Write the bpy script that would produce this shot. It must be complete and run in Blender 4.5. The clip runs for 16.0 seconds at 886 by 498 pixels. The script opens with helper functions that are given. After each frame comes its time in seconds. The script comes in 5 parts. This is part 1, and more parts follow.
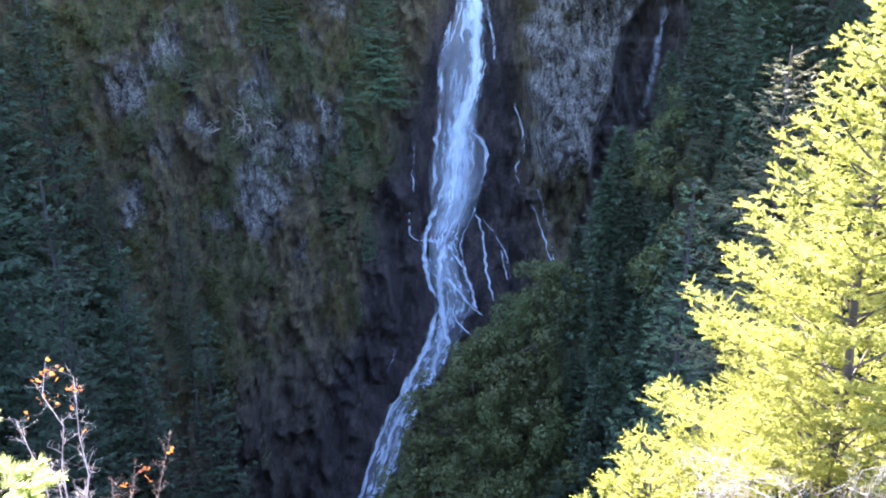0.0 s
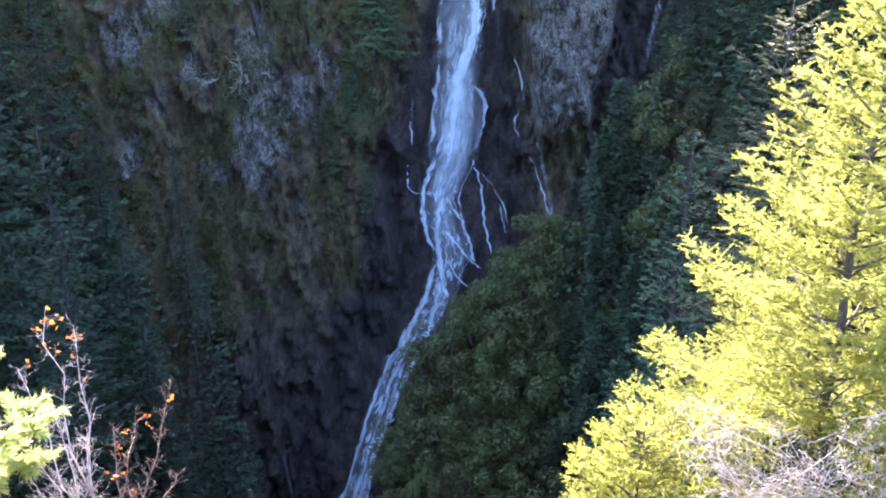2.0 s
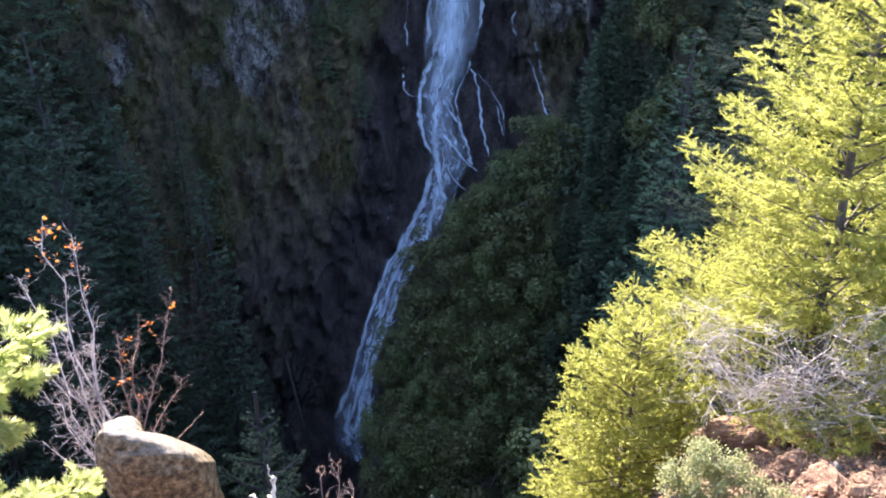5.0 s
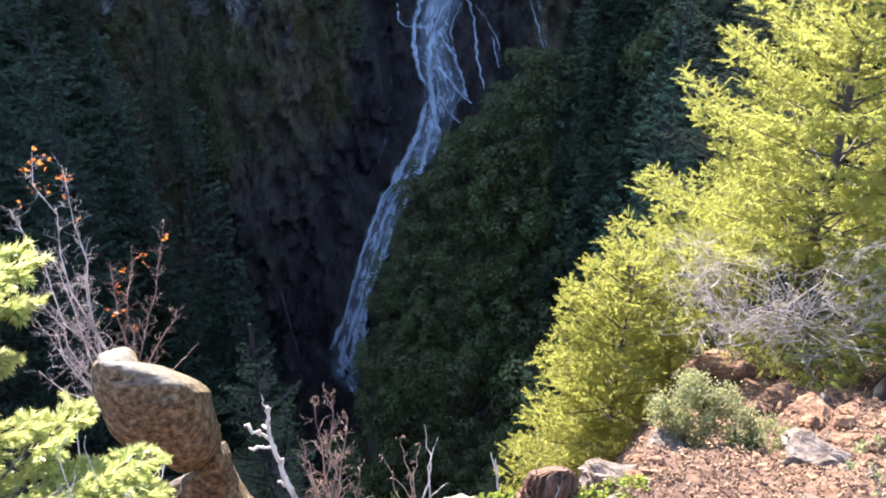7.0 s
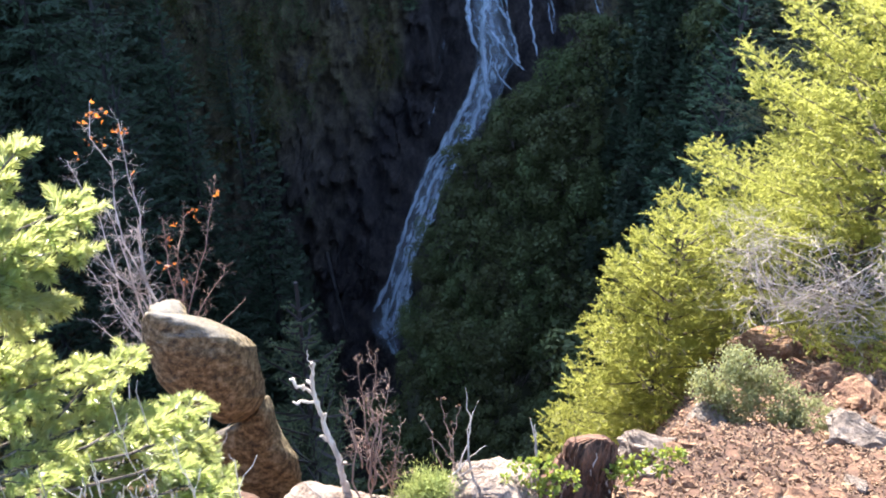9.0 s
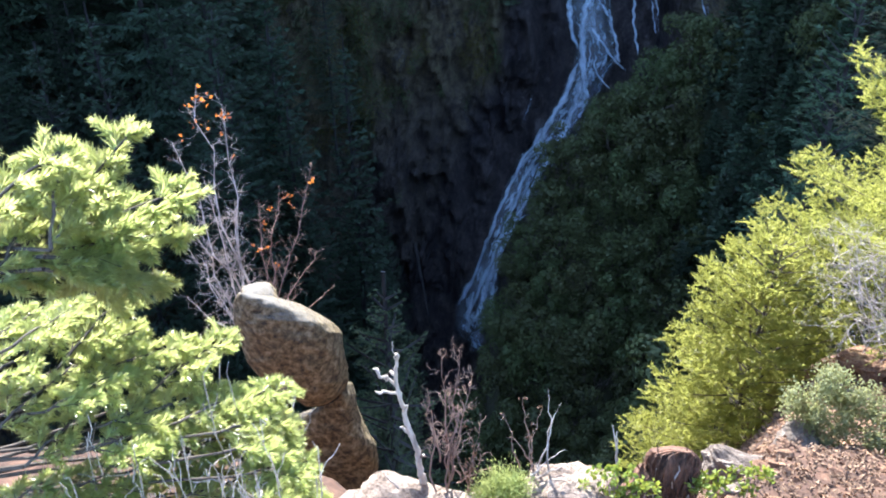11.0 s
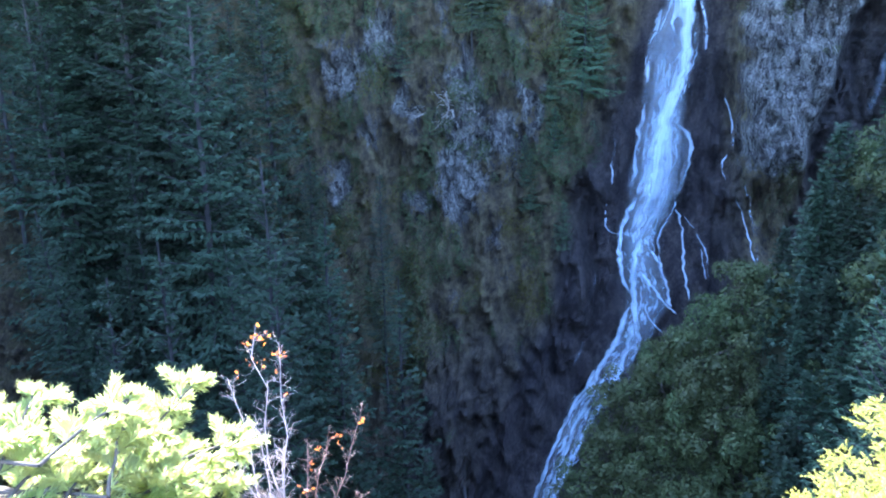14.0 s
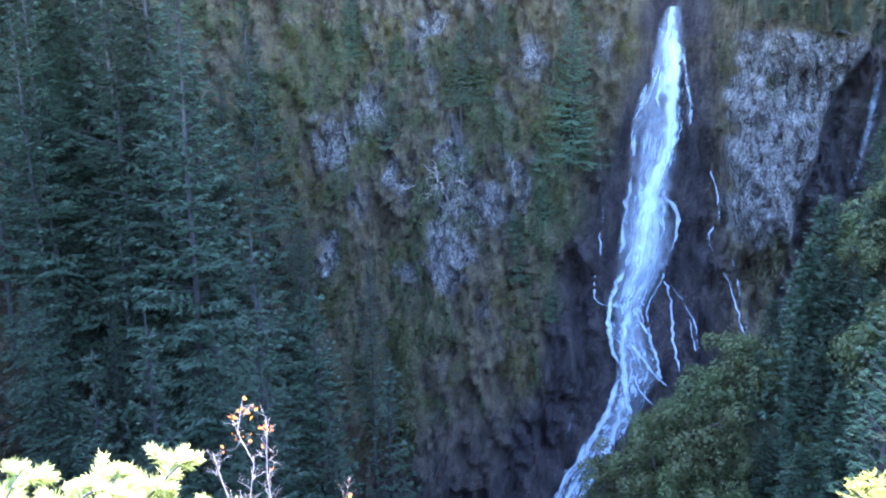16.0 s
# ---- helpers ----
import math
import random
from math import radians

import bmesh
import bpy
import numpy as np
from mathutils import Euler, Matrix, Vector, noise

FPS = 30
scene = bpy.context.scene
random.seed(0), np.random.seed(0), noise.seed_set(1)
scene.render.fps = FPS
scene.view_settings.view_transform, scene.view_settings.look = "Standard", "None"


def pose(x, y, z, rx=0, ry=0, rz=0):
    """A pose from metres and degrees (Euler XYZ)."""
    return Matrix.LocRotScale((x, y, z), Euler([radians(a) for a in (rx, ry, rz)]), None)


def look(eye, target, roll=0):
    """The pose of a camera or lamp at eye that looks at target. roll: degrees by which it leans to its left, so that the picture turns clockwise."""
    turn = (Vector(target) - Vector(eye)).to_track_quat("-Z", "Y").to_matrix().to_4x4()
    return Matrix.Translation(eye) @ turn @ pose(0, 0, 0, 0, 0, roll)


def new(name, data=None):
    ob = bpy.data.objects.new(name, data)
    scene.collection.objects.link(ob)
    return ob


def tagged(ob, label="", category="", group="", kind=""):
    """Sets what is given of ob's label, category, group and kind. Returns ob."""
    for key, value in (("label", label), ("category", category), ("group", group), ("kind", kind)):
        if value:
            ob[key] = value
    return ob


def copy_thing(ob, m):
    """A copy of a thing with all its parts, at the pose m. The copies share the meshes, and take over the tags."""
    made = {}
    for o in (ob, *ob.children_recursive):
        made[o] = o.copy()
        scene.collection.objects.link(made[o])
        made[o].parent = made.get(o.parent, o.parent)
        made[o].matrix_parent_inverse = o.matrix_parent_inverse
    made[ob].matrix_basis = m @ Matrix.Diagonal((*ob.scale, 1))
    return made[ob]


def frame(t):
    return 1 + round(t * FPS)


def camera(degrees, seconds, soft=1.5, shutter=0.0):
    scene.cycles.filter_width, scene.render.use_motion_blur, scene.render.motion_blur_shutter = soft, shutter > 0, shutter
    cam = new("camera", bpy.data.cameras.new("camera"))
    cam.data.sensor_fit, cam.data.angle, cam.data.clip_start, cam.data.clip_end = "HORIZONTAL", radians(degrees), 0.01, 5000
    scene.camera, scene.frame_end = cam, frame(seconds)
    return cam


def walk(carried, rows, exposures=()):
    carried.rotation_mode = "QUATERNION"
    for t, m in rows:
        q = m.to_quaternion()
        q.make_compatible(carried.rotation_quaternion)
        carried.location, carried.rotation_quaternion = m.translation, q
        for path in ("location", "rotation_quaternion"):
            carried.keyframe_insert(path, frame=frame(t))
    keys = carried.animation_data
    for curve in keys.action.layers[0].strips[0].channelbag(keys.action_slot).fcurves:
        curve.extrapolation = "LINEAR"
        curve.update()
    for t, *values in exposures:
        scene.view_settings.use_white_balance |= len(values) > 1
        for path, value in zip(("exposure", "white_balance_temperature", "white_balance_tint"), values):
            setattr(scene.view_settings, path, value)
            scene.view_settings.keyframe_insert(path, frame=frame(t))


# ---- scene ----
# ---- camera and its walk ----
cam = camera(53.9, 16.0, soft=1.9)
PATH = [
    (0.0, pose(-0.000, 0.000, -0.000, 71.01, 0.00, -0.00)),
    (0.5, pose(0.002, -0.004, -0.002, 70.55, -0.19, -0.03)),
    (1.0, pose(0.008, -0.012, 0.004, 69.77, -0.06, 0.13)),
    (1.5, pose(0.004, -0.018, -0.004, 68.80, -0.22, 0.36)),
    (2.0, pose(0.005, -0.018, -0.008, 67.93, -0.25, -0.03)),
    (2.5, pose(0.008, -0.012, -0.015, 66.70, 0.00, 0.36)),
    (3.0, pose(0.011, -0.009, -0.011, 65.55, 0.49, -0.04)),
    (5.5, pose(0.001, 0.017, -0.015, 60.56, 0.10, -0.75)),
    (6.0, pose(0.001, 0.023, -0.018, 59.42, 0.05, -1.27)),
    (6.5, pose(0.002, 0.025, -0.021, 58.24, 0.03, -1.26)),
    (7.0, pose(0.004, 0.021, -0.023, 57.24, -0.09, -0.65)),
    (7.5, pose(0.005, 0.018, -0.024, 56.32, -0.53, 0.68)),
    (8.0, pose(0.005, 0.014, -0.024, 55.83, -0.48, 1.11)),
    (10.5, pose(-0.008, 0.017, -0.030, 54.29, 0.17, 7.99)),
    (11.0, pose(-0.007, 0.023, -0.025, 54.67, 0.54, 9.53)),
    (11.5, pose(-0.004, 0.025, -0.019, 57.56, 1.18, 10.56)),
    (12.0, pose(-0.002, 0.018, -0.009, 60.58, 0.87, 10.39)),
    (12.5, pose(-0.003, 0.017, -0.006, 63.37, 0.96, 11.20)),
    (13.0, pose(-0.002, 0.011, 0.004, 66.70, 0.92, 11.65)),
    (13.5, pose(-0.004, 0.011, 0.003, 69.37, 1.24, 13.02)),
    (14.0, pose(-0.002, 0.001, 0.009, 70.36, 0.98, 13.08)),
    (14.5, pose(-0.003, -0.005, 0.010, 71.54, 0.33, 12.25)),
    (15.0, pose(-0.000, -0.021, 0.018, 72.83, 0.28, 11.66)),
    (15.5, pose(-0.001, -0.016, 0.020, 73.90, 0.38, 11.69)),
    (16.0, pose(-0.001, -0.008, 0.020, 75.02, 0.70, 12.42)),
]
EXPOSURES = [(0.0, 3.7, 6200, 22), (3.0, 3.35, 6300, 24), (5.5, 2.85, 6400, 21), (8.0, 2.65, 6400, 17), (11.0, 2.55, 5800, 12), (12.5, 3.3, 5350, 13), (14.0, 4.0, 5300, 17), (16.0, 4.4, 5500, 22)]
walk(cam, PATH, EXPOSURES)

# ---- sky, sun ----
SUN_ELEV, SUN_LEFT = radians(38), radians(20)     # the sun stands ahead, a little to the left, above the far ridge
world = bpy.data.worlds.new("sky")
scene.world = world
world.use_nodes = True
wn = world.node_tree
sky = wn.nodes.new("ShaderNodeTexSky")
sky.sky_type, sky.sun_disc = "NISHITA", False
sky.sun_elevation, sky.sun_rotation = SUN_ELEV, -SUN_LEFT
sky.air_density, sky.dust_density, sky.ozone_density = 1.0, 0.6, 1.0
wn.nodes["Background"].inputs["Strength"].default_value = 0.13
wn.links.new(sky.outputs[0], wn.nodes["Background"].inputs[0])
sun_data = bpy.data.lights.new("sun", "SUN")
sun_data.energy, sun_data.angle, sun_data.color = 4.9, radians(0.55), (1.0, 0.93, 0.82)
sun = new("sun", sun_data)
toward = Vector((-math.sin(SUN_LEFT) * math.cos(SUN_ELEV), math.cos(SUN_LEFT) * math.cos(SUN_ELEV), math.sin(SUN_ELEV)))
sun.matrix_world = look(toward * 300, (0, 0, 0))

# ---- tools: noise and mesh building ----
def hash01(ix, iy, iz, seed):
    h = (ix.astype(np.int64) * 374761393 + iy.astype(np.int64) * 668265263 + iz.astype(np.int64) * 2147483647 + seed * 974711) & 0xFFFFFFFF
    h = ((h ^ (h >> 13)) * 1274126177) & 0xFFFFFFFF
    return ((h ^ (h >> 16)) & 0xFFFFFF) / float(0xFFFFFF)


def vnoise(x, y, z=0.0, seed=0):
    """Smooth value noise in -1..1."""
    x, y, z = np.broadcast_arrays(np.asarray(x, float), np.asarray(y, float), np.asarray(z, float))
    fx, fy, fz = np.floor(x), np.floor(y), np.floor(z)
    u, v, w = x - fx, y - fy, z - fz
    u, v, w = u * u * (3 - 2 * u), v * v * (3 - 2 * v), w * w * (3 - 2 * w)
    total = 0
    for a in (0, 1):
        for b in (0, 1):
            for c in (0, 1):
                k = (u if a else 1 - u) * (v if b else 1 - v) * (w if c else 1 - w)
                total = total + k * hash01(fx + a, fy + b, fz + c, seed)
    return total * 2 - 1


def fbm(x, y, z=0.0, seed=0, octaves=4):
    total, amp = 0, 1.0
    for o in range(octaves):
        total = total + amp * vnoise(np.asarray(x) * 2 ** o, np.asarray(y) * 2 ** o, np.asarray(z) * 2 ** o, seed + o * 17)
        amp *= 0.5
    return total


def step(a, b, x):
    t = np.clip((np.asarray(x, float) - a) / (b - a), 0, 1)
    return t * t * (3 - 2 * t)


def norm(v):
    return v / np.maximum(np.linalg.norm(v, axis=-1, keepdims=True), 1e-9)


class Geo:
    """Collects vertices and faces for one mesh."""

    def __init__(self):
        self.v, self.f, self.n = [], [], 0

    def add(self, verts, faces):
        verts = np.asarray(verts, float).reshape(-1, 3)
        faces = np.asarray(faces, int)
        self.v.append(verts)
        self.f.extend((faces + self.n).tolist())
        self.n += len(verts)

    def tube(self, pts, radii, sides=5, cap=True):
        pts = np.asarray(pts, float)
        n = len(pts)
        tang = norm(np.gradient(pts, axis=0))
        ref = np.where(np.abs(tang[:, 2:3]) > 0.9, [[1.0, 0, 0]], [[0, 0, 1.0]])
        a = norm(np.cross(tang, ref))
        b = np.cross(tang, a)
        ang = np.arange(sides) * 2 * np.pi / sides
        r = np.asarray(radii, float).reshape(-1, 1, 1)
        ring = pts[:, None] + r * (np.cos(ang)[None, :, None] * a[:, None] + np.sin(ang)[None, :, None] * b[:, None])
        i, j = np.meshgrid(np.arange(n - 1), np.arange(sides), indexing="ij")
        k = (j + 1) % sides
        quads = np.stack([i * sides + j, i * sides + k, (i + 1) * sides + k, (i + 1) * sides + j], -1).reshape(-1, 4)
        base = self.n
        self.add(ring, quads)
        if cap:
            self.f.append([base + s for s in range(sides)][::-1])
            self.f.append([base + (n - 1) * sides + s for s in range(sides)])

    def mesh(self, name, material, smooth=False, wood=None, wood_faces=0):
        me = bpy.data.meshes.new(name)
        me.from_pydata(np.concatenate(self.v).tolist(), [], self.f)
        me.materials.append(material)
        if wood:
            me.materials.append(wood)
            me.polygons.foreach_set("material_index", (np.arange(len(me.polygons)) < wood_faces).astype(np.int32))
        if smooth:
            me.polygons.foreach_set("use_smooth", np.ones(len(me.polygons), bool))
        me.update()
        return me


def part(name, geo, material, parent=None, label="", smooth=False, wood=None, wood_faces=0):
    """One mesh object, under a thing where one is given; its first wood_faces faces are of the wood."""
    ob = new(name, geo.mesh(name, material, smooth, wood, wood_faces))
    if parent:
        ob.parent = parent
    return tagged(ob, label)


def thing(name, label, category, group="", kind=""):
    return tagged(new(name), label, category, group, kind)


def kites(geo, base, way, side, length, width, fold=0.15):
    """Leaves: folded kites that start at base and reach along way."""
    base, way, side = (np.asarray(a, float) for a in (base, way, side))
    length, width = np.reshape(length, (-1, 1)), np.reshape(width, (-1, 1))
    up = np.cross(way, side)
    tip = base + way * length
    mid = base + way * length * 0.45
    left = mid + side * width * 0.5 + up * width * fold
    right = mid - side * width * 0.5 + up * width * fold
    verts = np.stack([base, right, tip, left], 1)
    n = len(base)
    idx = np.arange(n)[:, None] * 4
    geo.add(verts, np.concatenate([idx + [[0, 1, 2]], idx + [[0, 2, 3]]]))


def spikes(geo, base, way, side, length, width):
    """Thin three-cornered sprays."""
    w = side * np.reshape(width, (-1, 1)) * 0.5
    verts = np.stack([base - w, base + w, base + way * np.reshape(length, (-1, 1))], 1).reshape(-1, 3)
    geo.add(verts, np.arange(len(verts)).reshape(-1, 3))


def needles(geo, rng, a, b, count, length, width, spread=0.9, flat=0.35):
    """Needle-clad shoots from a to b: thin blades that lean forward all along the shoot."""
    a, b = np.asarray(a, float), np.asarray(b, float)
    n = len(a)
    way = norm(b - a)
    rnd = rng.normal(size=(n, 3)) * 0.25 + [0, 0, 1]
    side = norm(np.cross(way, rnd))
    up = np.cross(side, way)
    t = rng.random((n, count, 1))
    ang = rng.random((n, count, 1)) * 2 * np.pi
    lean = spread + rng.normal(size=(n, count, 1)) * 0.15
    out = norm(np.cos(ang) * side[:, None] + np.sin(ang) * up[:, None] * (1 - flat) + flat * 0.4 * up[:, None])
    d = norm(way[:, None] * np.cos(lean) + out * np.sin(lean))
    base = a[:, None] + (b - a)[:, None] * t
    ln = length * (0.75 + 0.5 * rng.random((n, count, 1))) * (1 - 0.35 * t)
    w = norm(np.cross(d, rng.normal(size=(n, count, 3)))) * width * 0.5
    verts = np.stack([base - w, base + w, base + d * ln], 2).reshape(-1, 3)
    geo.add(verts, np.arange(len(verts)).reshape(-1, 3))


def curve_pts(p0, p1, sag, rng, n=6, wobble=0.03):
    """A bent line from p0 to p1; sag lifts (or drops) its middle."""
    p0, p1 = np.asarray(p0, float), np.asarray(p1, float)
    t = np.linspace(0, 1, n)[:, None]
    L = np.linalg.norm(p1 - p0)
    off = rng.normal(size=(n, 3)) * wobble * L
    off[0] = off[-1] = 0
    return p0 + (p1 - p0) * t + np.array([0, 0, 1.0]) * sag * L * 4 * t * (1 - t) + off

# ---- materials ----
def material(name):
    m = bpy.data.materials.new(name)
    m.use_nodes = True
    nt = m.node_tree
    return m, nt, nt.nodes["Principled BSDF"]


def node(nt, kind, ins=None, operation="", blend_type="", data_type="", attribute_name="", uv_map=""):
    n = nt.nodes.new(kind)
    if operation:
        n.operation = operation
    if data_type:
        n.data_type = data_type
    if blend_type:
        n.blend_type = blend_type
    if attribute_name:
        n.attribute_name = attribute_name
    if uv_map:
        n.uv_map = uv_map
    for k, v in (ins or {}).items():
        if isinstance(v, bpy.types.NodeSocket):
            nt.links.new(v, n.inputs[k])
        else:
            n.inputs[k].default_value = v
    return n


def coords(nt, scale=(1, 1, 1), kind="Object"):
    tc = node(nt, "ShaderNodeTexCoord")
    return node(nt, "ShaderNodeMapping", {"Vector": tc.outputs[kind], "Scale": scale}).outputs[0]


def noise_tex(nt, vec, scale, detail=5.0, rough=0.6):
    return node(nt, "ShaderNodeTexNoise", {"Vector": vec, "Scale": scale, "Detail": detail, "Roughness": rough}).outputs[0]


def ramp(nt, fac, stops):
    n = node(nt, "ShaderNodeValToRGB", {"Fac": fac})
    els = n.color_ramp.elements
    while len(els) < len(stops):
        els.new(0.5)
    for e, (p, c) in zip(els, stops):
        e.position, e.color = p, (*c, 1) if len(c) == 3 else (c[0],) * 3 + (1,)
    return n.outputs[0]


def mix(nt, fac, a, b, mode="MIX"):
    n = node(nt, "ShaderNodeMix", data_type="RGBA", blend_type=mode)
    for i, v in ((0, fac), (6, a), (7, b)):
        if isinstance(v, bpy.types.NodeSocket):
            nt.links.new(v, n.inputs[i])
        else:
            n.inputs[i].default_value = v if i == 0 else (*v, 1)
    return n.outputs[2]


def math_node(nt, op, a, b=0.0):
    return node(nt, "ShaderNodeMath", {0: a, 1: b}, operation=op).outputs[0]


def bump(nt, height, strength, distance):
    return node(nt, "ShaderNodeBump", {"Height": height, "Strength": strength, "Distance": distance}).outputs[0]


def foliage(name, dark, light, through_colour, through_amount, rough=0.55, scale=0.35, gloss=0.35):
    """Leaves: colour varied leaf by leaf, tree by tree and in patches; some light passes through."""
    m, nt, bsdf = material(name)
    geo = node(nt, "ShaderNodeNewGeometry")
    info = node(nt, "ShaderNodeObjectInfo")
    patch = noise_tex(nt, coords(nt), scale, 3.0)
    fac = math_node(nt, "ADD", math_node(nt, "MULTIPLY", geo.outputs["Random Per Island"], 0.45), math_node(nt, "MULTIPLY", patch, 0.55))
    col = mix(nt, fac, dark, light)
    hue = node(nt, "ShaderNodeHueSaturation", {"Hue": math_node(nt, "ADD", 0.475, math_node(nt, "MULTIPLY", info.outputs["Random"], 0.05)),
                                               "Saturation": 1.0, "Value": math_node(nt, "ADD", 0.8, math_node(nt, "MULTIPLY", info.outputs["Random"], 0.4)), "Color": col})
    nt.links.new(hue.outputs[0], bsdf.inputs["Base Color"])
    bsdf.inputs["Roughness"].default_value = rough
    bsdf.inputs["Specular IOR Level"].default_value = gloss
    tr = node(nt, "ShaderNodeBsdfTranslucent", {"Color": mix(nt, 0.7, col, through_colour)})
    ms = node(nt, "ShaderNodeMixShader", {0: through_amount, 1: bsdf.outputs[0], 2: tr.outputs[0]})
    nt.links.new(ms.outputs[0], nt.nodes["Material Output"].inputs[0])
    return m


def rocky(name, stops, scale, spots=None, spot_scale=3.0, spot_level=(0.55, 0.68), rough=0.85, stretch=(1, 1, 1), relief=0.05, kind="Object", top=None):
    """Stone: broad colour drift, fine grain, stains or lichen in patches, relief."""
    m, nt, bsdf = material(name)
    vec = coords(nt, stretch, kind)
    n1, n2 = noise_tex(nt, vec, scale, 8.0, 0.65), noise_tex(nt, vec, scale * 9, 6.0, 0.7)
    fac = math_node(nt, "ADD", math_node(nt, "MULTIPLY", n1, 0.65), math_node(nt, "MULTIPLY", n2, 0.35))
    col = ramp(nt, fac, stops)
    if spots:
        s = noise_tex(nt, vec, spot_scale, 7.0, 0.7)
        mask = ramp(nt, s, [(spot_level[0], (0,)), (spot_level[1], (1,))])
        col = mix(nt, mask, col, spots)
    if top:                                                            # lichen grows on the faces that look up
        up = node(nt, "ShaderNodeSeparateXYZ", {0: node(nt, "ShaderNodeNewGeometry").outputs["Normal"]}).outputs[2]
        col = mix(nt, ramp(nt, math_node(nt, "ADD", up, math_node(nt, "MULTIPLY", math_node(nt, "SUBTRACT", n2, 0.5), 2.0)), [(0.55, (0,)), (1.0, (1,))]), col, top)
    nt.links.new(col, bsdf.inputs["Base Color"])
    bsdf.inputs["Roughness"].default_value = rough
    nt.links.new(bump(nt, fac, 0.9, relief), bsdf.inputs["Normal"])
    return m


def bark_like(name, dark, light, scale, rough=0.9):
    m, nt, bsdf = material(name)
    vec = coords(nt, (1, 1, 0.25))
    n = noise_tex(nt, vec, scale, 7.0, 0.7)
    nt.links.new(mix(nt, ramp(nt, n, [(0.35, (0,)), (0.65, (1,))]), dark, light), bsdf.inputs["Base Color"])
    bsdf.inputs["Roughness"].default_value = rough
    nt.links.new(bump(nt, n, 0.8, 0.01), bsdf.inputs["Normal"])
    return m


# far cliff: grey and purplish basalt, moss and dead-leaf brown where plants hold on
def cells(nt, vec, scale, feature="F1"):
    """Random value of each block of rock, or the distance to its edge."""
    vor = nt.nodes.new("ShaderNodeTexVoronoi")
    vor.feature = feature
    nt.links.new(node(nt, "ShaderNodeMapping", {"Vector": vec, "Rotation": (0, 0.22, 0), "Scale": scale}).outputs[0], vor.inputs["Vector"])
    return node(nt, "ShaderNodeSeparateColor", {0: vor.outputs["Color"]}).outputs[0] if feature == "F1" else vor.outputs[0]


def cliff_material():
    m, nt, bsdf = material("cliff_rock")
    vec = node(nt, "ShaderNodeTexCoord").outputs["Object"]
    shift = node(nt, "ShaderNodeVectorMath", {0: node(nt, "ShaderNodeTexNoise", {"Vector": vec, "Scale": 0.8, "Detail": 4.0}).outputs[1], 1: (1.3, 1.3, 1.3)}, operation="MULTIPLY").outputs[0]
    bent = node(nt, "ShaderNodeVectorMath", {0: vec, 1: shift}, operation="ADD").outputs[0]
    tall = node(nt, "ShaderNodeMapping", {"Vector": vec, "Rotation": (0, 0.22, 0), "Scale": (1.2, 1.2, 0.24)}).outputs[0]
    broad, grain, fine = noise_tex(nt, vec, 0.16, 5.0), noise_tex(nt, tall, 0.8, 8.0, 0.7), noise_tex(nt, vec, 3.2, 6.0, 0.75)
    slab, block = cells(nt, bent, (0.75, 0.5, 0.24)), cells(nt, bent, (2.3, 1.6, 1.35))
    crack = ramp(nt, cells(nt, bent, (0.75, 0.5, 0.24), "DISTANCE_TO_EDGE"), [(0.005, (0,)), (0.07, (1,))])
    chip = ramp(nt, cells(nt, bent, (2.3, 1.6, 1.35), "DISTANCE_TO_EDGE"), [(0.005, (0,)), (0.08, (1,))])
    face = math_node(nt, "ADD", math_node(nt, "ADD", math_node(nt, "MULTIPLY", grain, 0.50), math_node(nt, "MULTIPLY", fine, 0.22)),
                     math_node(nt, "ADD", math_node(nt, "MULTIPLY", slab, 0.16), math_node(nt, "MULTIPLY", block, 0.12)))
    rock = ramp(nt, face, [(0.36, (0.028, 0.023, 0.022)), (0.44, (0.125, 0.114, 0.102)), (0.52, (0.228, 0.216, 0.196)), (0.64, (0.385, 0.375, 0.335))])
    # shade in the cracks between blocks, painted as dark lines along their edges
    rock = mix(nt, math_node(nt, "MULTIPLY", math_node(nt, "SUBTRACT", 1.0, crack), 0.7), rock, (0.018, 0.014, 0.016))
    rock = mix(nt, math_node(nt, "MULTIPLY", math_node(nt, "SUBTRACT", 1.0, chip), 0.45), rock, (0.03, 0.024, 0.024))
    # moss and brown growth; the dark end of the ramp paints shaded upright crevices
    moss = ramp(nt, math_node(nt, "ADD", math_node(nt, "MULTIPLY", grain, 0.5), math_node(nt, "MULTIPLY", noise_tex(nt, vec, 1.7, 8.0, 0.78), 0.5)), [(0.38, (0.022, 0.017, 0.014)), (0.46, (0.085, 0.065, 0.040)), (0.54, (0.15, 0.120, 0.065)), (0.66, (0.23, 0.21, 0.10))])
    bare = node(nt, "ShaderNodeAttribute", attribute_name="bare").outputs["Fac"]
    # wet rock by the falls and cleft, plus the low foot of the wall
    wet = node(nt, "ShaderNodeAttribute", attribute_name="wet").outputs["Fac"]
    plants = math_node(nt, "ADD", math_node(nt, "ADD", math_node(nt, "MULTIPLY", fine, 0.3), math_node(nt, "MULTIPLY", slab, 0.25)), math_node(nt, "MULTIPLY", block, 0.15))
    cover = math_node(nt, "SUBTRACT", math_node(nt, "ADD", plants, broad), bare)
    col = mix(nt, ramp(nt, cover, [(0.55, (0,)), (0.68, (1,))]), rock, moss)
    wet_low_col = ramp(nt, math_node(nt, "ADD", math_node(nt, "MULTIPLY", grain, 0.6), math_node(nt, "MULTIPLY", fine, 0.4)), [(0.38, (0.010, 0.008, 0.010)), (0.50, (0.048, 0.038, 0.038)), (0.62, (0.105, 0.085, 0.076))])
    col = mix(nt, wet, col, wet_low_col)
